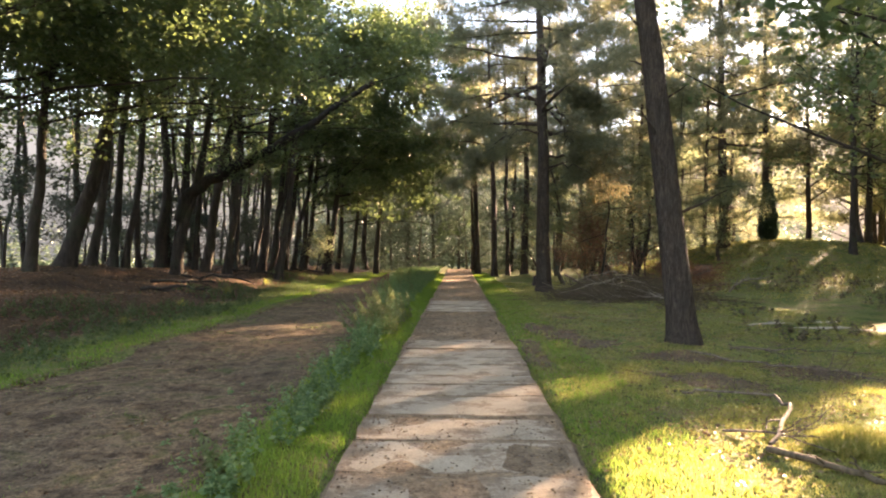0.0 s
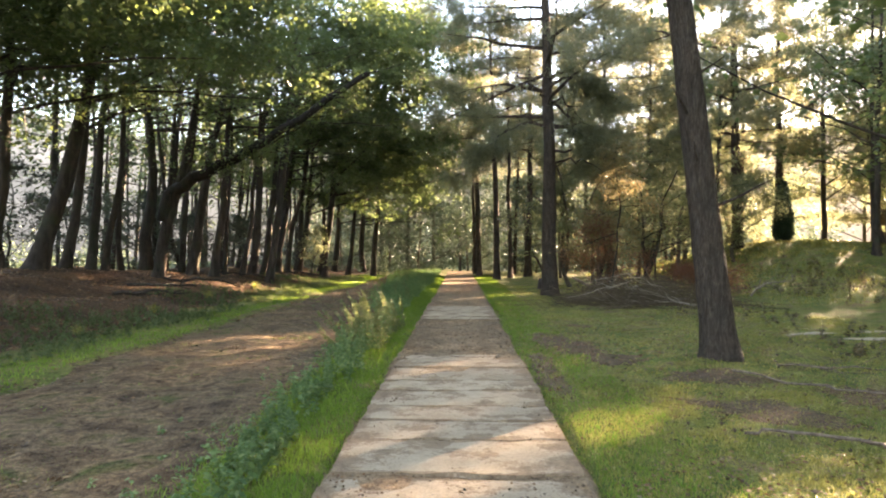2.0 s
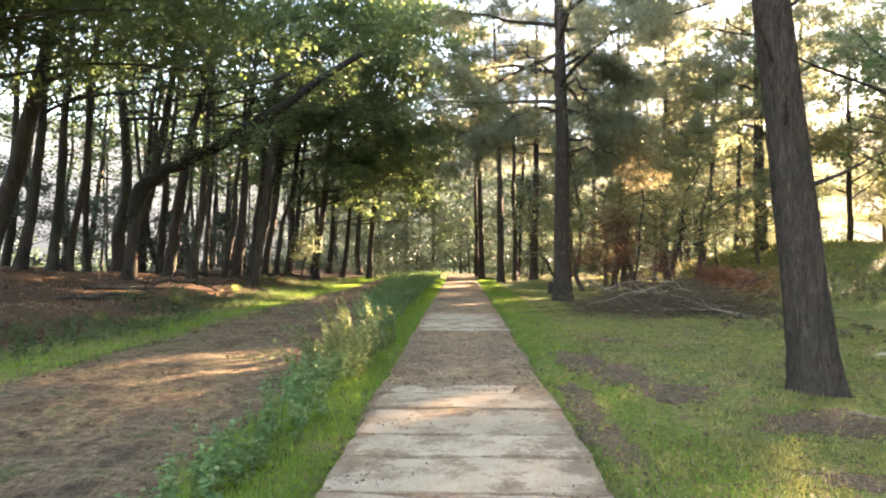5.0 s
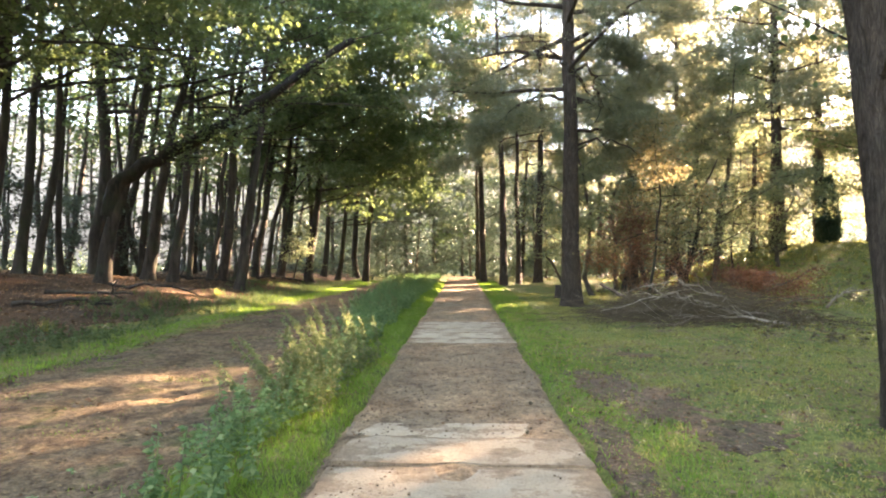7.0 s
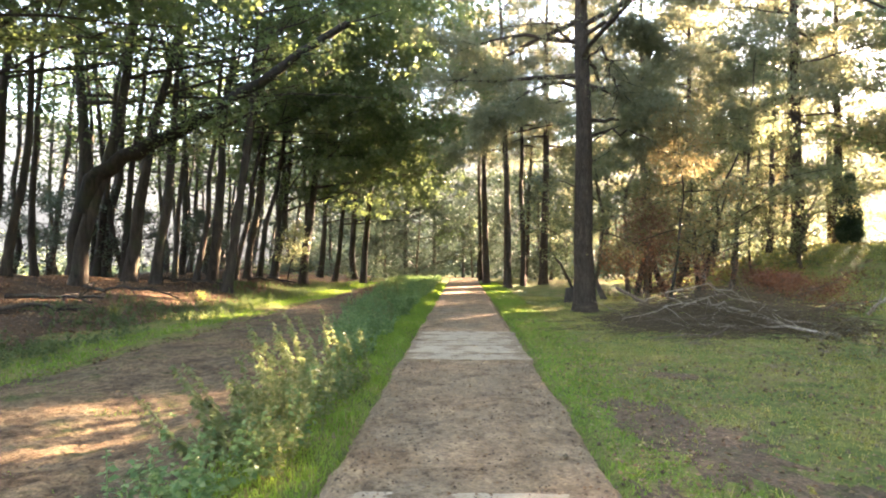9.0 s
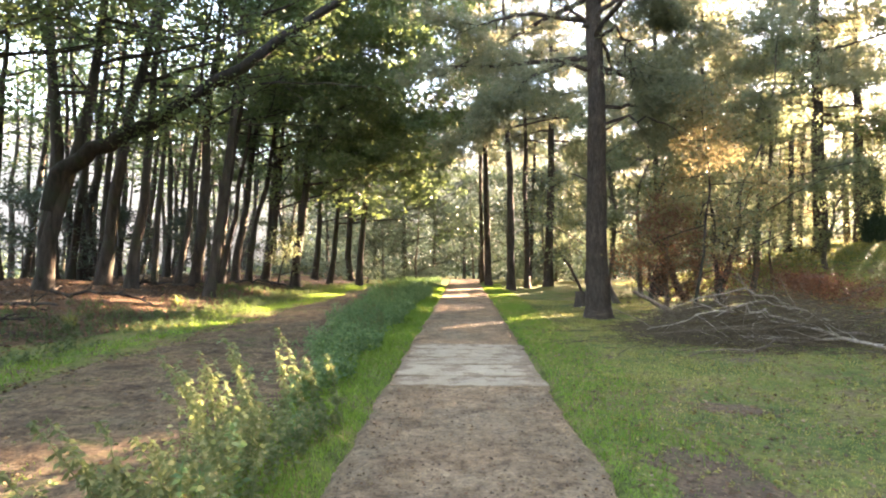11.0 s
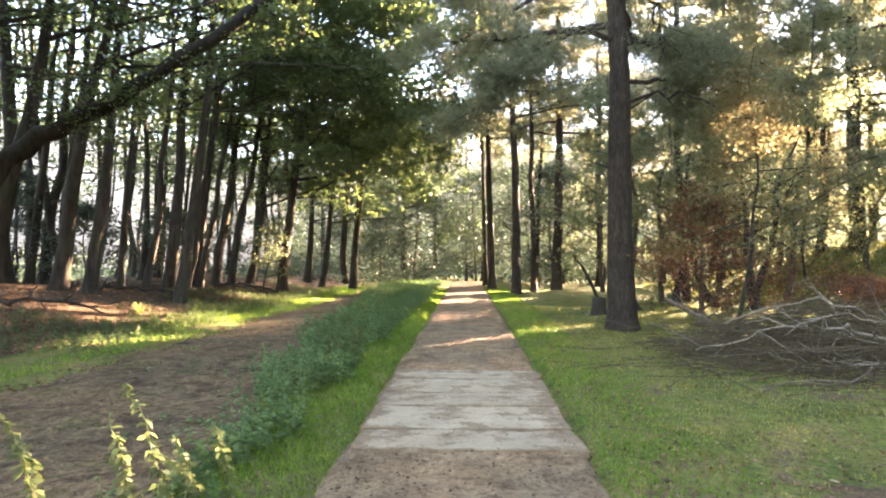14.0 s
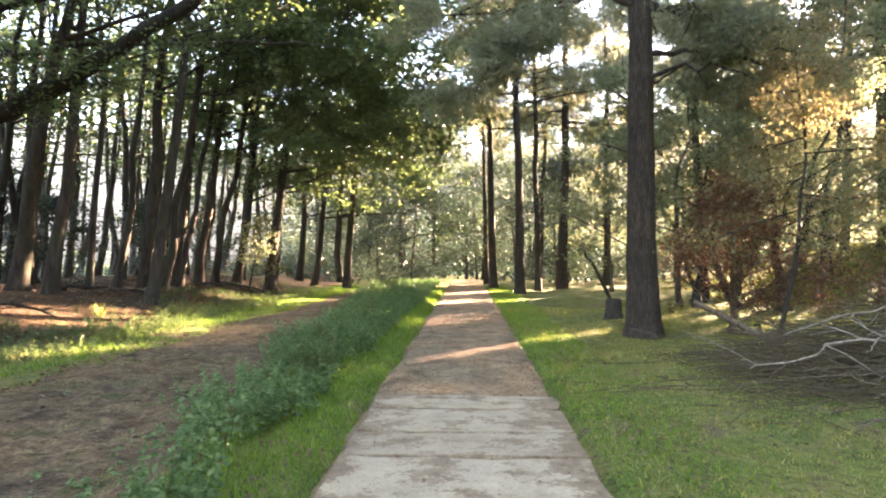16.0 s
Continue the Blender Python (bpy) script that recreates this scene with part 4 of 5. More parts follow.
# wood at the view's sunny edge and beyond, added to block the low sun
for i in range(30):
    u, v = i % 3, i // 3
    y = 1 + 5.2 * v + rng.uniform(-1, 1)
    x = 0.70 * y + (4.2, 11.5, 17.5)[u] + rng.uniform(-1, 1)
    for attempt in range(20):
        if shaded(np.stack([np.full(30, x), np.full(30, y), np.linspace(0, 14, 30)], 1), 0.25).all():
            break
        x, y = x + rng.uniform(-0.8, 0.9), y + rng.uniform(-1, 1)
    # outer rows u = 1, 2 are unseen; outsized leaves cast the shade
    broadleaf("oak_tree", x, y, rng.uniform(19, 23), 0.22, 500 + i, "broad oak added on the sunny side as a sun blocker", "oak tree", (0, 0), 1.6 if u else 3.0, 4.8, 18, (4600, 1700, 1700)[u], (0.26, 0.7, 0.72)[u],
              sigma=(0.55, 0.9, 0.9)[u], group="oaks on the sunny side", sides=7, twig=3)

# ---- juniper, stump, snag ----
r = np.random.default_rng(61)
jx, jy = 19.7, 38.5
jz = place_z(jx, jy)
juniper = thing("juniper", "dark narrow juniper standing on the grassy mound", "juniper bush", at=(jx, jy, jz - 0.05))
T = Tubes()
T.add([(0, 0, 0), (0.02, 0, 1.2), (0, 0.02, 3.0)], [0.09, 0.06, 0.02], 7)
part("trunk", T.mesh("trunk"), M_OAKBARK, juniper)
u = r.uniform(0.02, 1, 6000)
rad = 0.6 * np.minimum(1, (u / 0.16)) ** 0.5 * (1 - u) ** 0.62 * r.uniform(0.6, 1.02, 6000) * (1 + 0.06 * np.sin(u * 19))
a = r.uniform(0, 6.28, 6000)
P = np.stack([rad * np.cos(a), rad * np.sin(a), 3.5 * u], 1)
V, F = tufts(P, np.stack([0.35 * np.cos(a), 0.35 * np.sin(a), 1 + 0 * a], 1), r, 7, 0.18, 0.018, 0.35)
part("crown", mesh_arrays("crown", V, F), M_JUNIPER, juniper)


def stump(name, x, y, radius, height, label, seed):
    rr = np.random.default_rng(seed)
    ob = thing(name, label, "tree stump", at=(x, y, place_z(x, y) - 0.06))
    T = Tubes()
    z = np.array([0, 0.08, 0.2, height * 0.7, height, height + 0.015])
    T.add(np.stack([0 * z, 0 * z, z], 1), radius * np.array([1.5, 1.2, 1.05, 0.97, 0.95, 0.05]), 18, rr, 0.05)
    part("stump_wood", T.mesh("stump_wood"), M_DEADWOOD if radius > 0.3 else M_OAKBARK, ob, shade=False)
    return ob


stump("tree_stump", 12.6, 31.0, 0.42, 0.5, "grey weathered tree stump at the foot of the mound", 5)
stump("tree_stump", 3.7, 28.2, 0.2, 0.55, "small dark broken stump behind the pine", 6)


M_PALEWOOD = bark("pale_barkless_wood", (0.15, 0.12, 0.088), (0.42, 0.34, 0.255), None, 18.0, 0.006)
M_TWIG = bark("brown_twig", (0.055, 0.04, 0.024), (0.165, 0.122, 0.072), None, 20, 0.004)


def dead_branch(name, points, thick, seed, label, twigs=5, group="", tw_len=0.6, category="dead branch", mat=None, tip=0.25, kink=0.012):
    """A fallen branch: one crooked stem with side twigs grown on it."""
    rr = np.random.default_rng(seed)
    pts = np.array(points, float)
    pts[:, 2] += ground_height(pts[:, 0], pts[:, 1])
    n = 3 * len(pts)
    s = np.linspace(0, 1, n)
    ln = np.stack([np.interp(s, np.linspace(0, 1, len(pts)), pts[:, i]) for i in range(3)], 1)
    for again in range(4):
        ln[1:-1] = (ln[:-2] + 2 * ln[1:-1] + ln[2:]) / 4
    size = np.linalg.norm(ln[-1] - ln[0])
    ln[1:-1] += rr.standard_normal((n - 2, 3)) * kink * size * np.array([1, 1, 0.5])
    T, twig_tubes = Tubes(), []
    rad = thick * np.linspace(1, tip, n)
    T.add(ln, rad, 7, rr, 0.06)
    for k in range(twigs):
        j = int(rr.uniform(0.25, 0.98) * (n - 1))
        along = unit(ln[min(n - 1, j + 1)] - ln[max(0, j - 1)])
        e = unit(along + rr.standard_normal(3) * np.array([0.6, 0.6, 0.45]) + np.array([0, 0, 0.1]))
        tl = tw_len * rr.uniform(0.5, 1.4)
        tw = bend(ln[j], ln[j] + e * tl, 5, 0.035, rr)
        tw[1:, 2] = np.maximum(tw[1:, 2], ground_height(tw[1:, 0], tw[1:, 1]) + 0.01)
        twig_tubes.append(Tubes())
        twig_tubes[-1].add(tw, np.linspace(rad[j] * 0.6, 0.004, 5), 5)
        if rr.uniform() < 0.6:
            q = tw[2]
            e2 = unit(e + rr.standard_normal(3) * 0.5)
            twig_tubes.append(Tubes())
            twig_tubes[-1].add(bend(q, q + e2 * tl * 0.5, 4, 0.02, rr), np.linspace(rad[j] * 0.35, 0.003, 4), 4)
    o = ln[0].copy()
    ob = part(name, T.mesh(name, o), mat or M_DEADWOOD, shade=True)
    ob.location = o
    for W in twig_tubes:
        part("twig", W.mesh("twig", o), mat or M_DEADWOOD, ob, shade=True)
    return tagged(ob, label, category, group)


dead_branch("fallen_log", [(2.55, 5.0, 0.04), (2.72, 4.72, 0.06), (2.92, 4.45, 0.05), (3.1, 4.2, 0.04)], 0.03, 1, "short crooked dead log lying in sunlit grass", 4, tw_len=0.35, tip=0.7, mat=M_TWIG)
dead_branch("dead_branch", [(2.68, 7.25, 0.02), (3.05, 7.15, 0.1), (3.35, 6.7, 0.16), (3.3, 6.0, 0.22), (2.95, 5.45, 0.16), (2.6, 5.05, 0.06)], 0.014, 2, "thin pale branch arching out of the grass", 1, tw_len=0.3, tip=1.4)
dead_branch("dead_branch", [(2.45, 5.6, 0.02), (2.75, 5.2, 0.12), (3.05, 4.9, 0.05)], 0.014, 31, "thin brown branch lying in the grass", 6, tw_len=0.35)
dead_branch("dead_branch", [(4.0, 10.4, 0.04), (4.5, 9.5, 0.07), (5.2, 9.0, 0.1), (5.5, 8.2, 0.05), (6.2, 7.5, 0.03)], 0.02, 3, "long thin brown branch lying beside the pine", 7, tw_len=0.5)
dead_branch("dead_branch", [(4.9, 10.9, 0.03), (5.7, 10.4, 0.08), (6.9, 10.2, 0.06)], 0.018, 4, "thin brown branch lying on mossy grass", 6, tw_len=0.5)
dead_branch("dead_branch", [(10.3, 23.0, 0.05), (10.6, 23.0, 0.4), (11.1, 23.1, 0.52), (11.6, 23.2, 0.42), (12.1, 23.4, 0.5)], 0.045, 5, "pale crooked branch at the foot of the mound", 5, tw_len=0.5, mat=M_PALEWOOD)
dead_branch("dead_branch", [(9.0, 23.2, 0.1), (10.2, 23.4, 0.35), (11.6, 23.6, 0.25)], 0.035, 6, "grey fallen branch beside the branch pile", 6, tw_len=0.6)
dead_branch("leaning_snag", [(4.55, 31.4, 0.0), (4.1, 31.4, 1.0), (3.6, 31.4, 1.8)], 0.06, 7, "broken dead stem leaning beside the pine", 2, tw_len=0.3, tip=0.75, category="snag", mat=M_OAKBARK)
dead_branch("leaning_snag", [(5.6, 23.9, 0.05), (5.0, 24.3, 0.35), (4.4, 24.8, 0.75)], 0.07, 8, "broken dead stem leaning beside the pine", 2, tw_len=0.3, tip=0.6, category="snag")
for i, p in enumerate([[(-12.6, 27.3, 0.1), (-11.9, 26.2, 0.1), (-10.7, 25.6, 0.12), (-9.9, 25.7, 0.38), (-9.0, 26.0, 0.12)], [(-10.3, 35.6, 0.1), (-9.4, 36.0, 0.3), (-8.4, 36.3, 0.25), (-7.9, 36.5, 0.1)],
                       [(-10.6, 19.6, 0.08), (-9.7, 20.6, 0.2), (-9.0, 21.0, 0.12)], [(-12.0, 30.0, 0.1), (-11.0, 30.8, 0.25), (-9.6, 31.1, 0.15)], [(-11.5, 22.0, 0.1), (-10.4, 22.4, 0.1), (-9.2, 22.3, 0.3)]]):
    dead_branch("fallen_branch", p, 0.065, 40 + i, "dark crooked fallen branch on the leafy bank", 6, "fallen branches on the bank", 0.7, mat=M_OAKBARK, tip=0.4, kink=0.04)

# ---- branch pile ----
r = np.random.default_rng(71)
PILE = [
    ([(7.2, 20.0, 0.15), (6.0, 19.5, 0.2), (4.9, 19.1, 0.14), (3.5, 18.6, 0.03)], 0.032, "dark grey branch reaching out of the brushwood pile", 12, 0.6),
    ([(7.2, 19.1, 0.03), (6.5, 19.6, 0.14), (6.0, 20.0, 0.32), (5.6, 20.3, 0.5), (5.3, 20.3, 0.6), (4.8, 20.3, 0.56), (4.1, 20.4, 0.42), (3.4, 20.4, 0.2)], 0.038, "thick pale forked branch on the brushwood pile", 10, 0.8),
    ([(6.6, 20.6, 0.3), (6.0, 20.6, 0.7), (5.3, 20.6, 0.92), (4.7, 20.6, 0.85), (3.9, 20.6, 0.58)], 0.02, "pale bare branch arching over the brushwood pile", 6, 0.7),
    ([(6.9, 20.4, 0.25), (6.1, 20.3, 0.6), (5.5, 20.3, 0.75), (4.7, 20.3, 0.6)], 0.018, "pale bare branch arching over the brushwood pile", 6, 0.6),
    ([(5.55, 20.45, 0.45), (5.25, 20.2, 0.32), (5.1, 19.9, 0.02)], 0.019, "short pale branch hanging off the brushwood pile", 3, 0.3),
    ([(7.1, 19.2, 0.04), (6.3, 19.3, 0.1), (5.6, 19.45, 0.14), (4.9, 19.6, 0.1), (4.3, 19.6, 0.03)], 0.026, "long bare grey branch on the brushwood pile", 9, 0.6),
]
for i, (pts, thick, label, tw, tl) in enumerate(PILE):
    dead_branch("dead_branch", pts, thick, 50 + i, label, tw, "branch pile", tl, mat=M_PALEWOOD if i else M_DEADWOOD, kink=0.022)
for i in range(16):
    bx, by = r.uniform(5.2, 8.8), r.uniform(18.8, 22.6)
    L = r.uniform(1.8, 3.4)
    a = r.normal(math.pi * 0.96, 0.35)
    z0, z1 = r.uniform(0.05, 0.5), r.uniform(0.05, 0.4)
    ex, ey = bx + L * math.cos(a), by + L * math.sin(a) * 0.8
    dead_branch("dead_branch", [(bx, by, z0), ((bx + ex) / 2 + 0.1, (by + ey) / 2, (z0 + z1) / 2 + r.uniform(0.05, 0.3)), (ex, ey, z1)], r.uniform(0.008, 0.017), 60 + i,
                "bare grey-brown branch on the brushwood pile", 7, "branch pile", 0.7, mat=M_DEADWOOD if i % 6 == 0 else M_TWIG)
T = Tubes()
for i in range(1600):
    x, y = r.normal(6.1, 1.45), r.normal(20.8, 0.95)
    top = 0.95 * math.exp(-((x - 6.1) / 2.3) ** 2 - ((y - 21.2) / 1.5) ** 2)
    z = place_z(x, y) + r.uniform(0.0, 1.0) ** 1.2 * top
    a, L = r.normal(math.pi, 0.6), r.uniform(0.5, 1.4)
    ex, ey = max(x + L * math.cos(a), 2.7 + 0.7 * r.uniform()), y + L * math.sin(a) * 0.7
    T.add(bend((x, y, z), (ex, ey, max(z + r.uniform(-0.3, 0.15), place_z(ex, ey) + 0.02)), 4, 0.05, r), np.linspace(0.008, 0.003, 4), 3)
tagged(part("brushwood", T.mesh("brushwood"), M_TWIG), "tangle of thin brown twigs under the branch pile", "brushwood", kind="stuff")

# ---- grass, herbs and fallen leaves ----
def meadow(name, label, count, xs, ys, tall, mat, seed, width=0.006, keep=None, near=0.0, lean=0.45, category="grass"):
    """Single grass blades; near > 0 sets more of them towards small y."""
    rr = np.random.default_rng(seed)
    x = rr.uniform(*xs, count)
    y = ys[0] + (ys[1] - ys[0]) * rr.uniform(0, 1, count) ** (1 + near)
    # thinning out towards the sown edges
    k = (y > ys[0] + 2.6 * rr.uniform(0, 1, count) ** 2) & (x < xs[1] - 0.1 * (xs[1] - xs[0]) * rr.uniform(0, 1, count) ** 2)
    x, y = x[k], y[k]
    if keep is not None:
        k = keep(x, y, rr)
        x, y = x[k], y[k]
    n = len(x)
    B = np.stack([x, y, ground_height(x, y) - 0.004], 1)
    for px, py, qx, qy in PATCHES:
        bare = ((x - px) / qx) ** 2 + ((y - py) / qy) ** 2 < rr.uniform(0.1, 1.4, n)
        B[bare, 2] -= 9 * (rr.uniform(0, 1, bare.sum()) < 0.78)
    clump = 0.65 + 0.5 * (wavy(x, y, 0.6, seed + 1) > 0) * rr.uniform(0.2, 1, n) + 0.55 * smooth(0.15, 0.7, wavy(x, y, 2.2, seed + 2)) * rr.uniform(0.3, 1, n)
    h = (tall * rr.uniform(0.4, 1.25, n) * clump)[:, None]
    a = rr.uniform(0, 6.28, n)
    S = np.stack([np.cos(a), np.sin(a), 0 * a], 1) * (width * (1 + 0.05 * y))[:, None]
    D = rr.standard_normal((n, 3)) * lean
    D[:, 2] = 1
    tip = B + unit(D) * h
    V = np.stack([B - S, B + S, tip], 1).reshape(-1, 3)
    ob = part(name, mesh_arrays(name, V, np.arange(3 * n).reshape(-1, 3)), mat)
    return tagged(ob, label, category, kind="stuff")


def patchy(scale, seed, cut):
    return lambda x, y, rr: wavy(x, y, scale, seed) + rr.normal(0, 0.25, len(x)) > cut


meadow("grass", "short mossy grass in the clearing", 210000, (1.2, 9.5), (0.8, 32), 0.042, M_BLADE, 21, 0.0038, patchy(0.22, 9, -0.35), 0.5)
meadow("sunny_grass", "thick sunlit grass near the cycle path", 95000, (1.0, 5.6), (1.2, 9.5), 0.045, M_BLADE, 31, 0.0034, patchy(0.3, 15, -0.8), 0.2)
meadow("grass_tufts", "longer tufts standing in the short grass", 60000, (1.15, 8.5), (1.0, 27), 0.075, M_BLADE, 63, 0.0036, lambda x, y, rr: wavy(x, y, 0.95, 64) + 0.6 * wavy(x, y, 0.2, 65) + rr.normal(0, 0.12, len(x)) > 0.5, 0.5, 0.6)
meadow("path_edge_grass", "bright green grass along the cycle path", 60000, (0.98, 2.2), (0.8, 45), 0.055, M_LUSH, 22, 0.0042, lambda x, y, rr: (x > 1.02 + 0.05 * wavy(0 * x, y, 1.1, 41) + 0.04 * wavy(0 * x, y, 0.3, 42) + rr.normal(0, 0.035, len(x))) & (rr.uniform(0, 1, len(x)) < 1.25 - (x - 1.1) / 1.3 * (0.8 + 0.5 * wavy(x, y, 0.3, 8))), 0.6)
meadow("verge_grass", "lush green grass between path and nettles", 130000, (-2.9, -0.86), (0.8, 42), 0.08, M_LUSH, 23, 0.0045, lambda x, y, rr: (x > verge_left(y) - rr.exponential(0.12, len(x))) & (x < -0.96 + 0.05 * wavy(0 * x, y, 1.3, 2) + 0.04 * wavy(0 * x, y, 0.3, 4) + rr.normal(0, 0.035, len(x))), 0.6)
meadow("bank_grass", "sunny grass at the foot of the wooded bank", 60000, (-9.6, -5.2), (4, 45), 0.08, M_LUSH, 24, 0.006, lambda x, y, rr: (wavy(x, y, 0.25, 44) + rr.normal(0, 0.3, len(x)) > -0.3 - 0.4 * (x > -6.8)) & (x < track_left(y) - 0.05 + 0.25 * wavy(0 * x, y, 0.2, 33)) & (x > -6.35 - 1.3 * smooth(22, 27, y) + 0.3 * wavy(0 * x, y, 0.15, 34) - rr.exponential(0.25, len(x))), 0.3)
M_MOSS = foliage("moss", [(0.0, (0.1, 0.14, 0.03)), (0.6, (0.15, 0.185, 0.04)), (1.0, (0.22, 0.22, 0.07))], (0.3, 0.34, 0.08), 0.3, patch=2.0)
meadow("moss", "yellow-green moss cushions in the short grass", 70000, (1.5, 7.5), (3, 17), 0.026, M_MOSS, 53, 0.0055, lambda x, y, rr: wavy(x, y, 0.35, 73) + rr.normal(0, 0.12, len(x)) > 0.45, 0.2, 0.9, "moss")
meadow("mound_grass", "grass on the low mound", 36000, (9, 28), (20, 46), 0.11, M_BLADE, 25, 0.009, patchy(0.16, 12, -0.3))
meadow("track_grass", "thin grass tufts in the dirt track", 80000, (-5.5, -2.0), (0.8, 40), 0.045, M_LUSH, 26, 0.0045, patchy(0.5, 14, 0.3), 0.4)


def scatter_leaves(name, label, count, xs, ys, size, mat, seed, keep=None, near=0.3, category="fallen leaves"):
    rr = np.random.default_rng(seed)
    x, y = rr.uniform(*xs, count), ys[0] + (ys[1] - ys[0]) * rr.uniform(0, 1, count) ** (1 + near)
    if keep is not None:
        k = keep(x, y, rr)
        x, y = x[k], y[k]
    z = ground_height(x, y)
    z = np.where((x > -0.9) & (x < 0.95), np.maximum(z, 0.0), z) + 0.014
    V, F = blades(np.stack([x, y, z], 1), np.full(len(x), size), rr, 0.6, 0.93, 0.0, 0.1)
    V[:, 2] = np.maximum(V[:, 2], np.repeat(z, 4) - 0.004)
    return tagged(part(name, mesh_arrays(name, V, F), mat), label, category, kind="stuff")


M_LITTERLEAF = foliage("fallen_leaf", [(0.0, (0.07, 0.04, 0.022)), (0.5, (0.16, 0.085, 0.045)), (0.85, (0.24, 0.14, 0.07)), (1.0, (0.34, 0.25, 0.15))], (0.3, 0.16, 0.07), 0.12)
M_BITS = foliage("dark_and_pale_bits", [(0.0, (0.045, 0.03, 0.018)), (0.55, (0.08, 0.052, 0.03)), (0.8, (0.16, 0.1, 0.055)), (1.0, (0.26, 0.19, 0.11))], (0.2, 0.12, 0.05), 0.1)
scatter_leaves("bark_bits_track", "dark and pale bits of bark, twig and leaf on the track", 34000, (-5.7, -1.9), (0.8, 30), 0.055, M_BITS, 57, patchy(0.7, 76, -0.1), 0.6)
scatter_leaves("bark_bits_grass", "dark and pale bits of bark and leaf in the short grass", 9000, (1.1, 7.5), (0.8, 20), 0.042, M_BITS, 58, lambda x, y, rr: wavy(x, y, 0.4, 75) + rr.normal(0, 0.4, len(x)) > 0.0, 0.5)
scatter_leaves("bark_bits_path", "dark bits of bark and leaf on the cycle path", 12000, (-1.0, 1.05), (0.8, 22), 0.03, M_BITS, 59, lambda x, y, rr: rr.uniform(0, 1, len(x)) < 0.25 + 0.5 * np.abs(x) ** 2 + 0.5 * ((y > 11.2) & (y < 16.3)), 0.5)
scatter_leaves("fallen_leaves_wood", "brown fallen leaves on the wooded bank", 26000, (-17, -7.4), (4, 46), 0.085, M_LITTERLEAF, 27)
scatter_leaves("fallen_leaves_track", "brown leaves and twigs on the track", 22000, (-5.7, -1.9), (0.8, 40), 0.058, M_LITTERLEAF, 28, patchy(0.45, 17, -0.1))
scatter_leaves("fallen_leaves_path", "small brown leaves along the cycle path", 12000, (-0.95, 1.0), (0.8, 36), 0.03, M_LITTERLEAF, 29, lambda x, y, rr: rr.uniform(0, 1, len(x)) < 0.12 + np.abs(x - 0.08) ** 3 + 0.35 * ((y > 11.2) & (y < 16.3)) + 0.6 * ((x < -0.45) & (y > 14.5) & (y < 17)))
scatter_leaves("fallen_leaves_grass", "brown leaves in the mossy grass", 26000, (1.1, 8), (0.8, 24), 0.042, M_LITTERLEAF, 30, lambda x, y, rr: (wavy(x, y, 0.22, 9) + rr.normal(0, 0.2, len(x)) < -0.1) | (rr.uniform(0, 1, len(x)) < 0.12) | (np.min([((x - p) / (1.25 * a)) ** 2 + ((y - q) / (1.25 * b)) ** 2 for p, q, a, b in PATCHES], axis=0) < 1))


def herb_bed(name, label, plants, xs, ys, tall, leaf, mat, seed, per=18, near=0.4, keep=None):
    """A dense bed of nettles: stems with drooping leaves in pairs."""
    rr = np.random.default_rng(seed)
    x, y = rr.uniform(*xs, plants), ys[0] + (ys[1] - ys[0]) * rr.uniform(0, 1, plants) ** (1 + near)
    if keep is not None:
        k = keep(x, y, rr)
        x, y = x[k], y[k]
    n = len(x)
    z = ground_height(x, y)
    h = tall * rr.uniform(0.55, 1.2, n) * (1 + 0.25 * wavy(x, y, 0.5, 3)) * (0.72 + 0.28 * smooth(5, 11, y)) * (1 + 0.3 * wavy(x, y, 0.17, 9))
    d = rr.standard_normal((n, 2)) * 0.18
    u = rr.uniform(0.15, 1, (n, per))
    P = np.stack([x[:, None] + d[:, :1] * u * h[:, None], y[:, None] + d[:, 1:] * u * h[:, None], z[:, None] + u * h[:, None]], -1).reshape(-1, 3)
    V, F = blades(P, (leaf * (1.25 - 0.55 * u)).ravel(), rr, 0.58, 0.7, 0.2, 0.12)
    ob = part(name, mesh_arrays(name, V, F), mat)
    T = Tubes()
    for i in range(0, n, 3):
        T.add([(x[i], y[i], z[i]), (x[i] + d[i, 0] * h[i], y[i] + d[i, 1] * h[i], z[i] + h[i])], [0.005, 0.003], 3)
    part("stems", T.mesh("stems"), mat, ob)
    return tagged(ob, label, "nettles", kind="stuff")


herb_bed("nettle_bed", "dense green nettles on the verge between track and path", 8200, (-4.2, -1.0), (0.9, 46), 0.38, 0.06, M_NETTLE, 35, 34, 0.1,
         lambda x, y, rr: (x > verge_left(y) + 0.22 - 0.62 * smooth(14, 20, y) + 0.16 * wavy(0 * x, y, 0.25, 5)) & (x < -1.36 - 0.1 * smooth(14, 17, y) + 0.14 * wavy(0 * x, y, 0.4, 6)) & (wavy(x, y, 0.55, 27) + rr.normal(0, 0.3, len(x)) > -0.95 + 1.1 * ((y > 10.6) & (y < 14.7))))
herb_bed("track_herbs", "low green herbs creeping from the verge onto the track", 1500, (-4.6, -1.9), (2, 42), 0.13, 0.05, M_NETTLE, 49, 12, 0.1,
         lambda x, y, rr: (x > verge_left(y) - 0.15 - 0.5 * smooth(15, 20, y) - rr.exponential(0.3, len(x))) & (x < verge_left(y) + 0.2) & (wavy(x, y, 0.4, 29) > -0.3))
M_HERB = foliage("dark_herb_leaf", [(0.0, (0.035, 0.06, 0.028)), (0.6, (0.065, 0.1, 0.045)), (1.0, (0.13, 0.15, 0.07))], (0.2, 0.27, 0.08), 0.35)
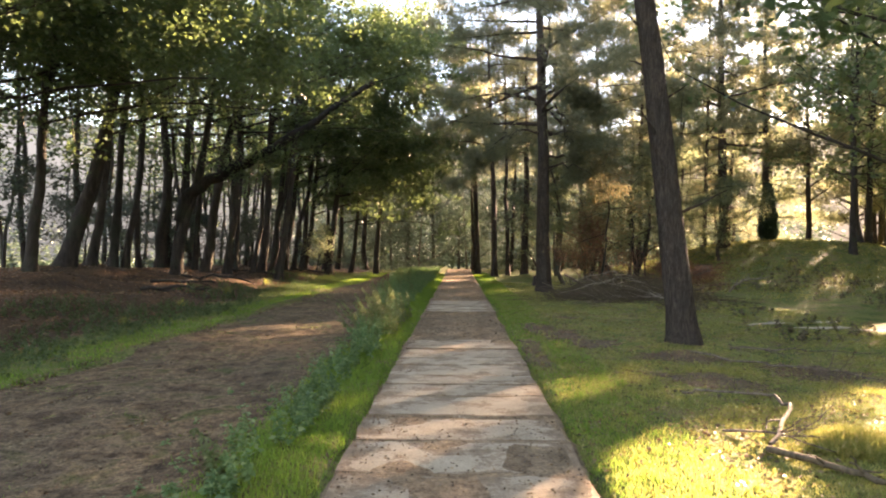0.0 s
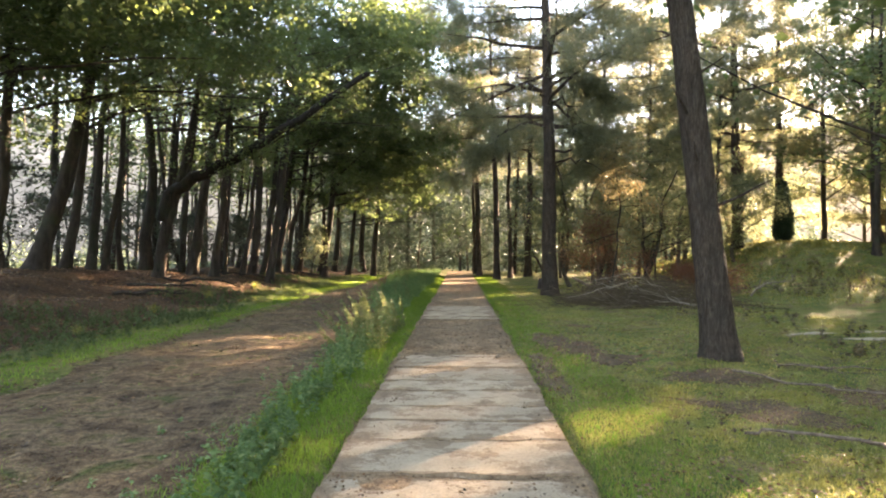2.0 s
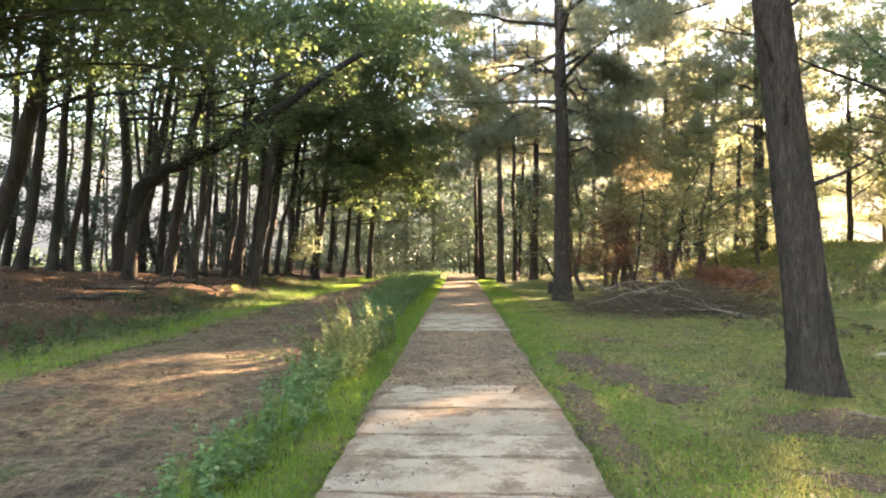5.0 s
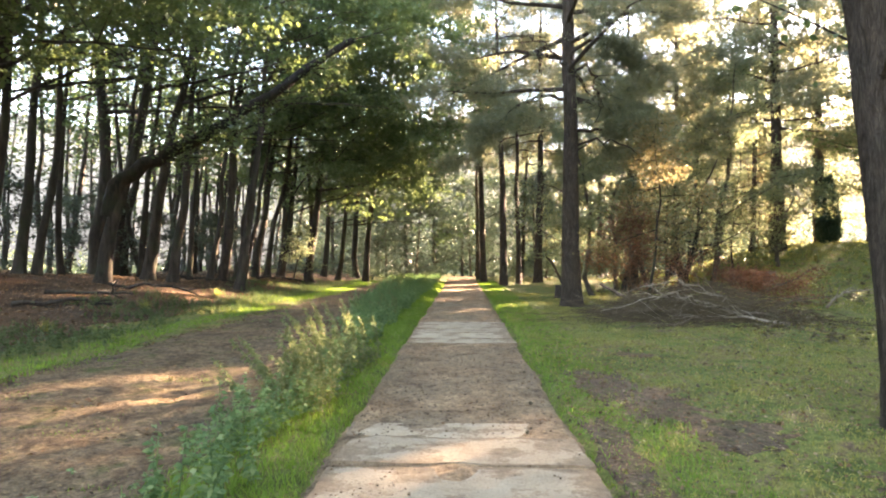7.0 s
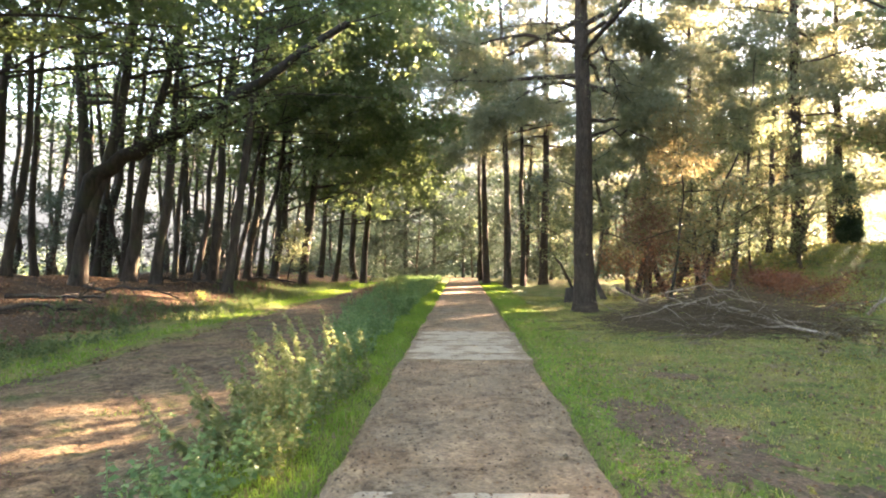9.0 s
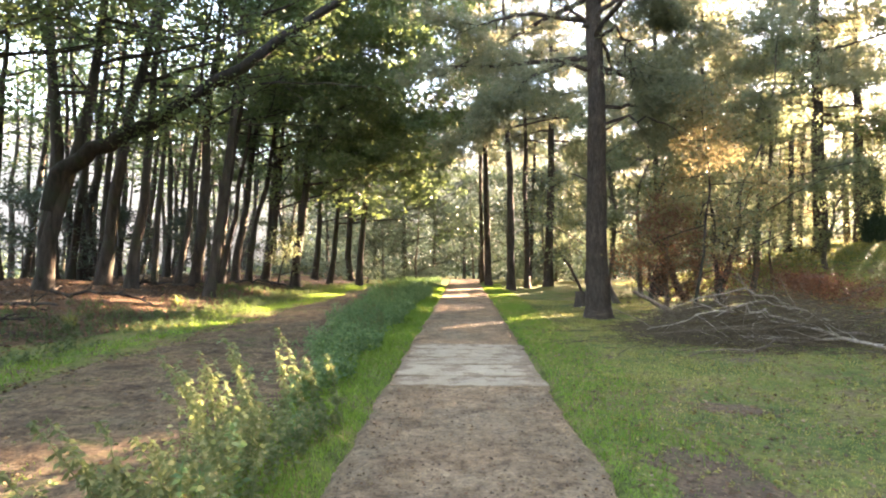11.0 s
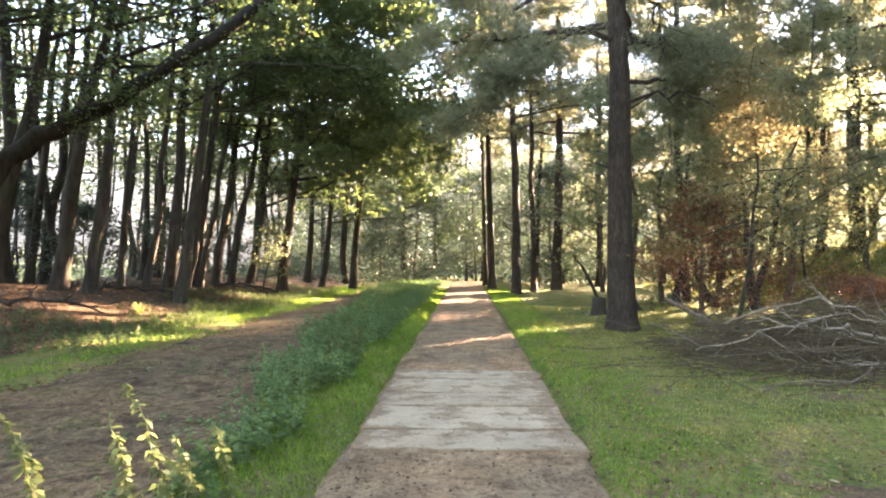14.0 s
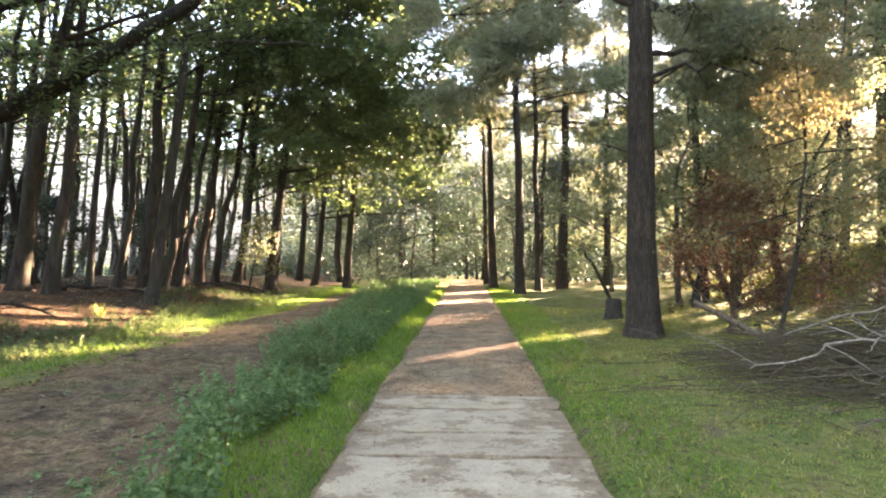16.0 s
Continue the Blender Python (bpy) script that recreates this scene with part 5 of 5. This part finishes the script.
herb_bed("bank_herbs", "low green herbs at the foot of the bank", 7000, (-10.2, -5.9), (3, 42), 0.2, 0.052, M_HERB, 36, 16, 0.2, lambda x, y, rr: wavy(x, y, 0.2, 22) + rr.normal(0, 0.25, len(x)) > 0.25 - 1.1 * ((x > -8.6 + 0.4 * smooth(20, 28, y)) & (x < -6.4)))
herb_bed("far_undergrowth", "green undergrowth at the end of the avenue", 2400, (-16, 22), (47, 66), 1.3, 0.2, M_SHADEDHAZYLEAF, 37, 13, 0.0, lambda x, y, rr: np.abs(x - 0.1) > 1.7)


def tall_weed(x, y, h, seed, lean, label="tall weed with drooping yellow-green leaves along upright stalks", stalks=3):
    """Upright stalks set all along with small drooping leaves; the tips nod."""
    rr = np.random.default_rng(seed)
    z = place_z(x, y)
    ob = thing("tall_weed", label, "weed", "tall weeds on the verge", at=(x, y, z))
    for k in range(stalks):
        a = rr.uniform(0, 6.28)
        tip = np.array([lean[0] + 0.16 * math.cos(a), lean[1] + 0.16 * math.sin(a), 0]) * h
        hh = h * rr.uniform(0.7, 1.08)
        ln = bend((0.04 * math.cos(a), 0.04 * math.sin(a), -0.02), (tip[0], tip[1], hh), 12, 0.012, rr)
        nod = smooth(0.72, 1.0, np.linspace(0, 1, 12))
        ln[:, 0] += -0.13 * nod * (0.6 + lean[0])
        ln[:, 2] -= 0.05 * nod
        T = Tubes()
        T.add(ln, np.linspace(0.007, 0.002, 12), 5)
        stalk = part("stalk", T.mesh("stalk"), M_WEED, ob)
        n = int(135 * hh)
        u = rr.uniform(0.12, 1.0, n)
        P = np.stack([np.interp(u, np.linspace(0, 1, 12), ln[:, i]) for i in range(3)], 1)
        V, F = blades(P, 0.085 - 0.042 * u, rr, 0.42, 0.6, 0.6)
        tagged(part("leaves", mesh_arrays("leaves", V, F), M_WEED, stalk), kind="stuff")
    return ob


r = np.random.default_rng(81)
for i, (x, y, h) in enumerate([(-2.2, 14.0, 0.95), (-1.85, 14.1, 0.9), (-1.56, 14.2, 1.02), (-1.4, 14.45, 0.92), (-1.75, 13.8, 0.74), (-1.2, 14.5, 0.82), (-2.02, 13.7, 0.78), (-1.62, 13.5, 0.9), (-1.35, 13.4, 0.85)]):
    tall_weed(x, y, h, 700 + i, (r.normal(-0.24, 0.07), r.normal(-0.05, 0.06)), stalks=1 + i % 2)
for i in range(8):
    tall_weed(r.normal(-1.58, 0.18), r.uniform(11.4, 13.4), r.uniform(0.6, 0.9), 715 + i, (r.normal(-0.12, 0.14), r.normal(-0.05, 0.1)))
for i in range(2):
    tall_weed(r.uniform(-1.9, -1.5), r.uniform(3.6, 5.0), r.uniform(0.35, 0.5), 730 + i, (r.normal(-0.1, 0.1), 0), stalks=1)
for i in range(4):
    tall_weed(r.uniform(-2.05, -1.75), r.uniform(11.8, 13.8), r.uniform(0.5, 0.75), 740 + i, (r.uniform(-0.8, -0.45), r.normal(-0.1, 0.1)), "arching leafy shoot hanging over the track", 2)

for i in range(26):
    y = 19.5 + 22 * r.uniform(0, 1) ** 1.2
    tall_weed(float(verge_left(y)) + r.uniform(0.1, 0.75), y, r.uniform(0.42, 0.8), 760 + i, (r.normal(-0.12, 0.16), r.normal(-0.05, 0.12)), stalks=2)

def dry_tussock(x, y, h, count, seed):
    rr = np.random.default_rng(seed)
    a, w = rr.uniform(0, 6.28, count), rr.uniform(0, 1, count)
    B = np.stack([0.09 * w * np.cos(a), 0.09 * w * np.sin(a), 0 * a - 0.01], 1)
    out = np.stack([np.cos(a) * (0.15 + 0.6 * w), np.sin(a) * (0.15 + 0.6 * w), 1 + 0 * a], 1)
    L = h * rr.uniform(0.5, 1.15, (count, 1))
    S = np.stack([-np.sin(a), np.cos(a), 0 * a], 1) * 0.005
    M = B + unit(out) * L * 0.6
    E = M + unit(out * np.array([1.8, 1.8, 0.6])) * L * 0.45
    V = np.stack([B - S, B + S, M + S * 0.8, M - S * 0.8, E], 1).reshape(-1, 3)
    o = 5 * np.arange(count)[:, None]
    F = np.concatenate([o + np.array([[0, 1, 2]]), o + np.array([[0, 2, 3]]), o + np.array([[3, 2, 4]])])
    ob = part("grass_tussock", mesh_arrays("grass_tussock", V, F), M_BLADE)
    ob.location = (x, y, place_z(x, y))
    return tagged(ob, "dry yellowish grass tussock at the foot of the bank", "grass tussock", "dry tussocks")


for i, (x, y, h, n) in enumerate([(-8.5, 21.7, 0.4, 130), (-8.1, 17.3, 0.3, 90), (-8.9, 27.4, 0.35, 100), (-7.6, 13.4, 0.28, 90)]):
    dry_tussock(x, y, h, n, 950 + i)

# small lumps: pine cones in the grass, clods of soil on the track
def lumps(name, label, category, count, spot, size, mat, seed):
    rr = np.random.default_rng(seed)
    V, F = [], []
    for i in range(count):
        x, y = spot(rr)
        q = rr.uniform(*size)
        base = max(place_z(x, y), 0.02 if -0.9 < x < 0.95 else -9)
        c = np.array([x, y, base + q * 0.6])
        ring = [c + q * rr.uniform(0.7, 1.3) * np.array([math.cos(k * 1.257), math.sin(k * 1.257), 0.25 * rr.standard_normal()]) for k in range(5)]
        o = len(V)
        V += ring + [c + np.array([0, 0, q * 0.9]), c - np.array([0, 0, q])]
        F += [(o + k, o + (k + 1) % 5, o + 5) for k in range(5)] + [(o + (k + 1) % 5, o + k, o + 6) for k in range(5)]
    return tagged(part(name, mesh_arrays(name, V, F), mat), label, category, kind="stuff")


lumps("pine_cones", "small dark pine cones scattered in the grass", "pine cones", 230, lambda rr: (rr.uniform(0.6, 6.5), 2 + 15 * rr.uniform(0, 1) ** 1.1), (0.013, 0.027), M_TWIG, 47)
M_CLOD = earth("dark_clod", [(0.3, (0.08, 0.052, 0.033)), (0.7, (0.19, 0.13, 0.082))], 3.0, 18, 0.8)
lumps("soil_clods", "dark clods and crumbs of soil on the track", "soil clods", 2200, lambda rr: (rr.uniform(-5.5, -2.0), 1.5 + 30 * rr.uniform(0, 1) ** 1.3), (0.009, 0.028), M_CLOD, 51)
lumps("path_crumbs", "dark crumbs of soil on the cycle path", "soil crumbs", 260, lambda rr: (0.98 * math.copysign(rr.uniform(0, 1) ** 0.6, rr.uniform(-1, 1)), 1.5 + 24 * rr.uniform(0, 1) ** 1.2), (0.005, 0.011), M_CLOD, 52)

# ---- concrete slabs of the path ----
def slab_mesh(w, l, rr):
    bm = bmesh.new()
    bmesh.ops.create_grid(bm, x_segments=8, y_segments=2, size=0.5)
    for v in bm.verts:
        edge = abs(abs(v.co.y) - 0.5) < 1e-4
        v.co.x *= w + (0.03 * rr.standard_normal() if abs(abs(v.co.x) - 0.5) < 1e-4 else 0)
        v.co.y = v.co.y * l + (0.022 * rr.standard_normal() if edge else 0)
        v.co.z = 0.022 + 0.004 * rr.standard_normal()
    g = bmesh.ops.extrude_face_region(bm, geom=bm.faces[:])
    for v in g["geom"]:
        if isinstance(v, bmesh.types.BMVert):
            v.co.z = -0.03
    bmesh.ops.reverse_faces(bm, faces=[f for f in bm.faces if f.normal.z < -0.9 and f.calc_center_median().z > 0])
    bmesh.ops.recalc_face_normals(bm, faces=bm.faces[:])
    me = bpy.data.meshes.new("slab")
    bm.to_mesh(me)
    bm.free()
    me.materials.append(M_CONCRETE)
    return me


r = np.random.default_rng(91)
for a, b in ((-3.0, 11.2), (16.3, 19.6)):
    y = a
    while y < b:
        l = r.uniform(0.5, 0.95)
        ob = new("slab", slab_mesh(1.9, l - 0.05, r))
        ob.location = (0.03 + r.normal(0, 0.012), y + l / 2, r.normal(0, 0.003))
        ob.rotation_euler = (r.normal(0, 0.004), r.normal(0, 0.003), r.normal(0, 0.006))
        ob.parent = cycle_path
        if y < 5.3 or y > 10.2 and y < 12:
            ob.location.z -= 0.015
        y += l

herb_bed("wood_undergrowth", "dark undergrowth between the stems of the wood", 500, (-32, -15.5), (10, 62), 0.8, 0.2, M_SHADEDHAZYLEAF, 38, 18, 0.0, patchy(0.07, 51, -0.7))
herb_bed("far_woodland", "distant woodland closing the view", 2600, (-24, 50), (78, 110), 9, 0.55, M_SHADEDHAZYLEAF, 39, 26, 0.0)
herb_bed("far_wood_edge", "distant trees beyond the open field", 420, (-60, -40), (0, 95), 5.5, 0.6, M_SHADEDHAZYLEAF, 43, 20, 0.0)
herb_bed("weed_foot", "leafy green herbs round the tall weeds", 170, (-1.95, -1.2), (11.2, 14.6), 0.42, 0.05, M_WEED, 44, 28, 0.0)
M_HEATH = foliage("heather", [(0.0, (0.06, 0.06, 0.03)), (0.6, (0.11, 0.09, 0.05)), (1.0, (0.2, 0.14, 0.09))], (0.2, 0.16, 0.08), 0.3)
herb_bed("lawn_herbs", "small mossy tufts and low herbs in the short grass", 5200, (1.15, 8.5), (1.2, 25), 0.055, 0.034, M_BLADE, 50, 9, 0.5, lambda x, y, rr: wavy(x, y, 0.9, 71) + rr.normal(0, 0.2, len(x)) > 0.25)
herb_bed("heather", "low brown-green heather and tussocks below the mound", 1100, (5.5, 17), (11, 33), 0.24, 0.085, M_HEATH, 45, 16, 0.0, patchy(0.13, 61, 0.1))
herb_bed("mound_moss", "low tufts on the grassy mound", 700, (11, 28), (28, 46), 0.16, 0.1, M_BLADE, 46, 14, 0.0, patchy(0.15, 62, 0.0))

# mossy tussock by the fallen log
tx, ty = 3.3, 5.1
a = np.linspace(0, 2 * np.pi, 22, endpoint=False)
rr = np.random.default_rng(48)
V = [np.stack([tx + 0.3 * f * np.cos(a) * (1 + 0.12 * rr.standard_normal(22)), ty + 0.26 * f * np.sin(a) * (1 + 0.12 * rr.standard_normal(22)), 0 * a + place_z(tx, ty) + z], 1)
     for f, z in ((1.0, -0.04), (0.85, 0.03), (0.65, 0.07), (0.4, 0.1), (0.05, 0.11))]
i, j = np.meshgrid(np.arange(4), np.arange(22), indexing="ij")
F = np.stack([i * 22 + j, i * 22 + (j + 1) % 22, (i + 1) * 22 + (j + 1) % 22, (i + 1) * 22 + j], -1).reshape(-1, 4)
tussock = thing("mossy_tussock", "round mossy tussock beside the fallen log", "tussock", at=(tx, ty, place_z(tx, ty)))
o = np.array([tx, ty, place_z(tx, ty)])
part("mound", mesh_arrays("mound", np.concatenate(V) - o, F), M_GRASS_SOIL, tussock, shade=True)
q, w = rr.uniform(0, 6.28, 1500), rr.uniform(0, 1, 1500) ** 0.5
P = np.stack([0.29 * w * np.cos(q), 0.25 * w * np.sin(q), 0.1 * (1 - w ** 2.5)], 1)
V, F = tufts(P, np.stack([0.5 * w * np.cos(q), 0.5 * w * np.sin(q), 1 + 0 * q], 1), rr, 4, 0.085, 0.005, 0.6)
tagged(part("moss", mesh_arrays("moss", V, F), M_BLADE, tussock), kind="stuff")
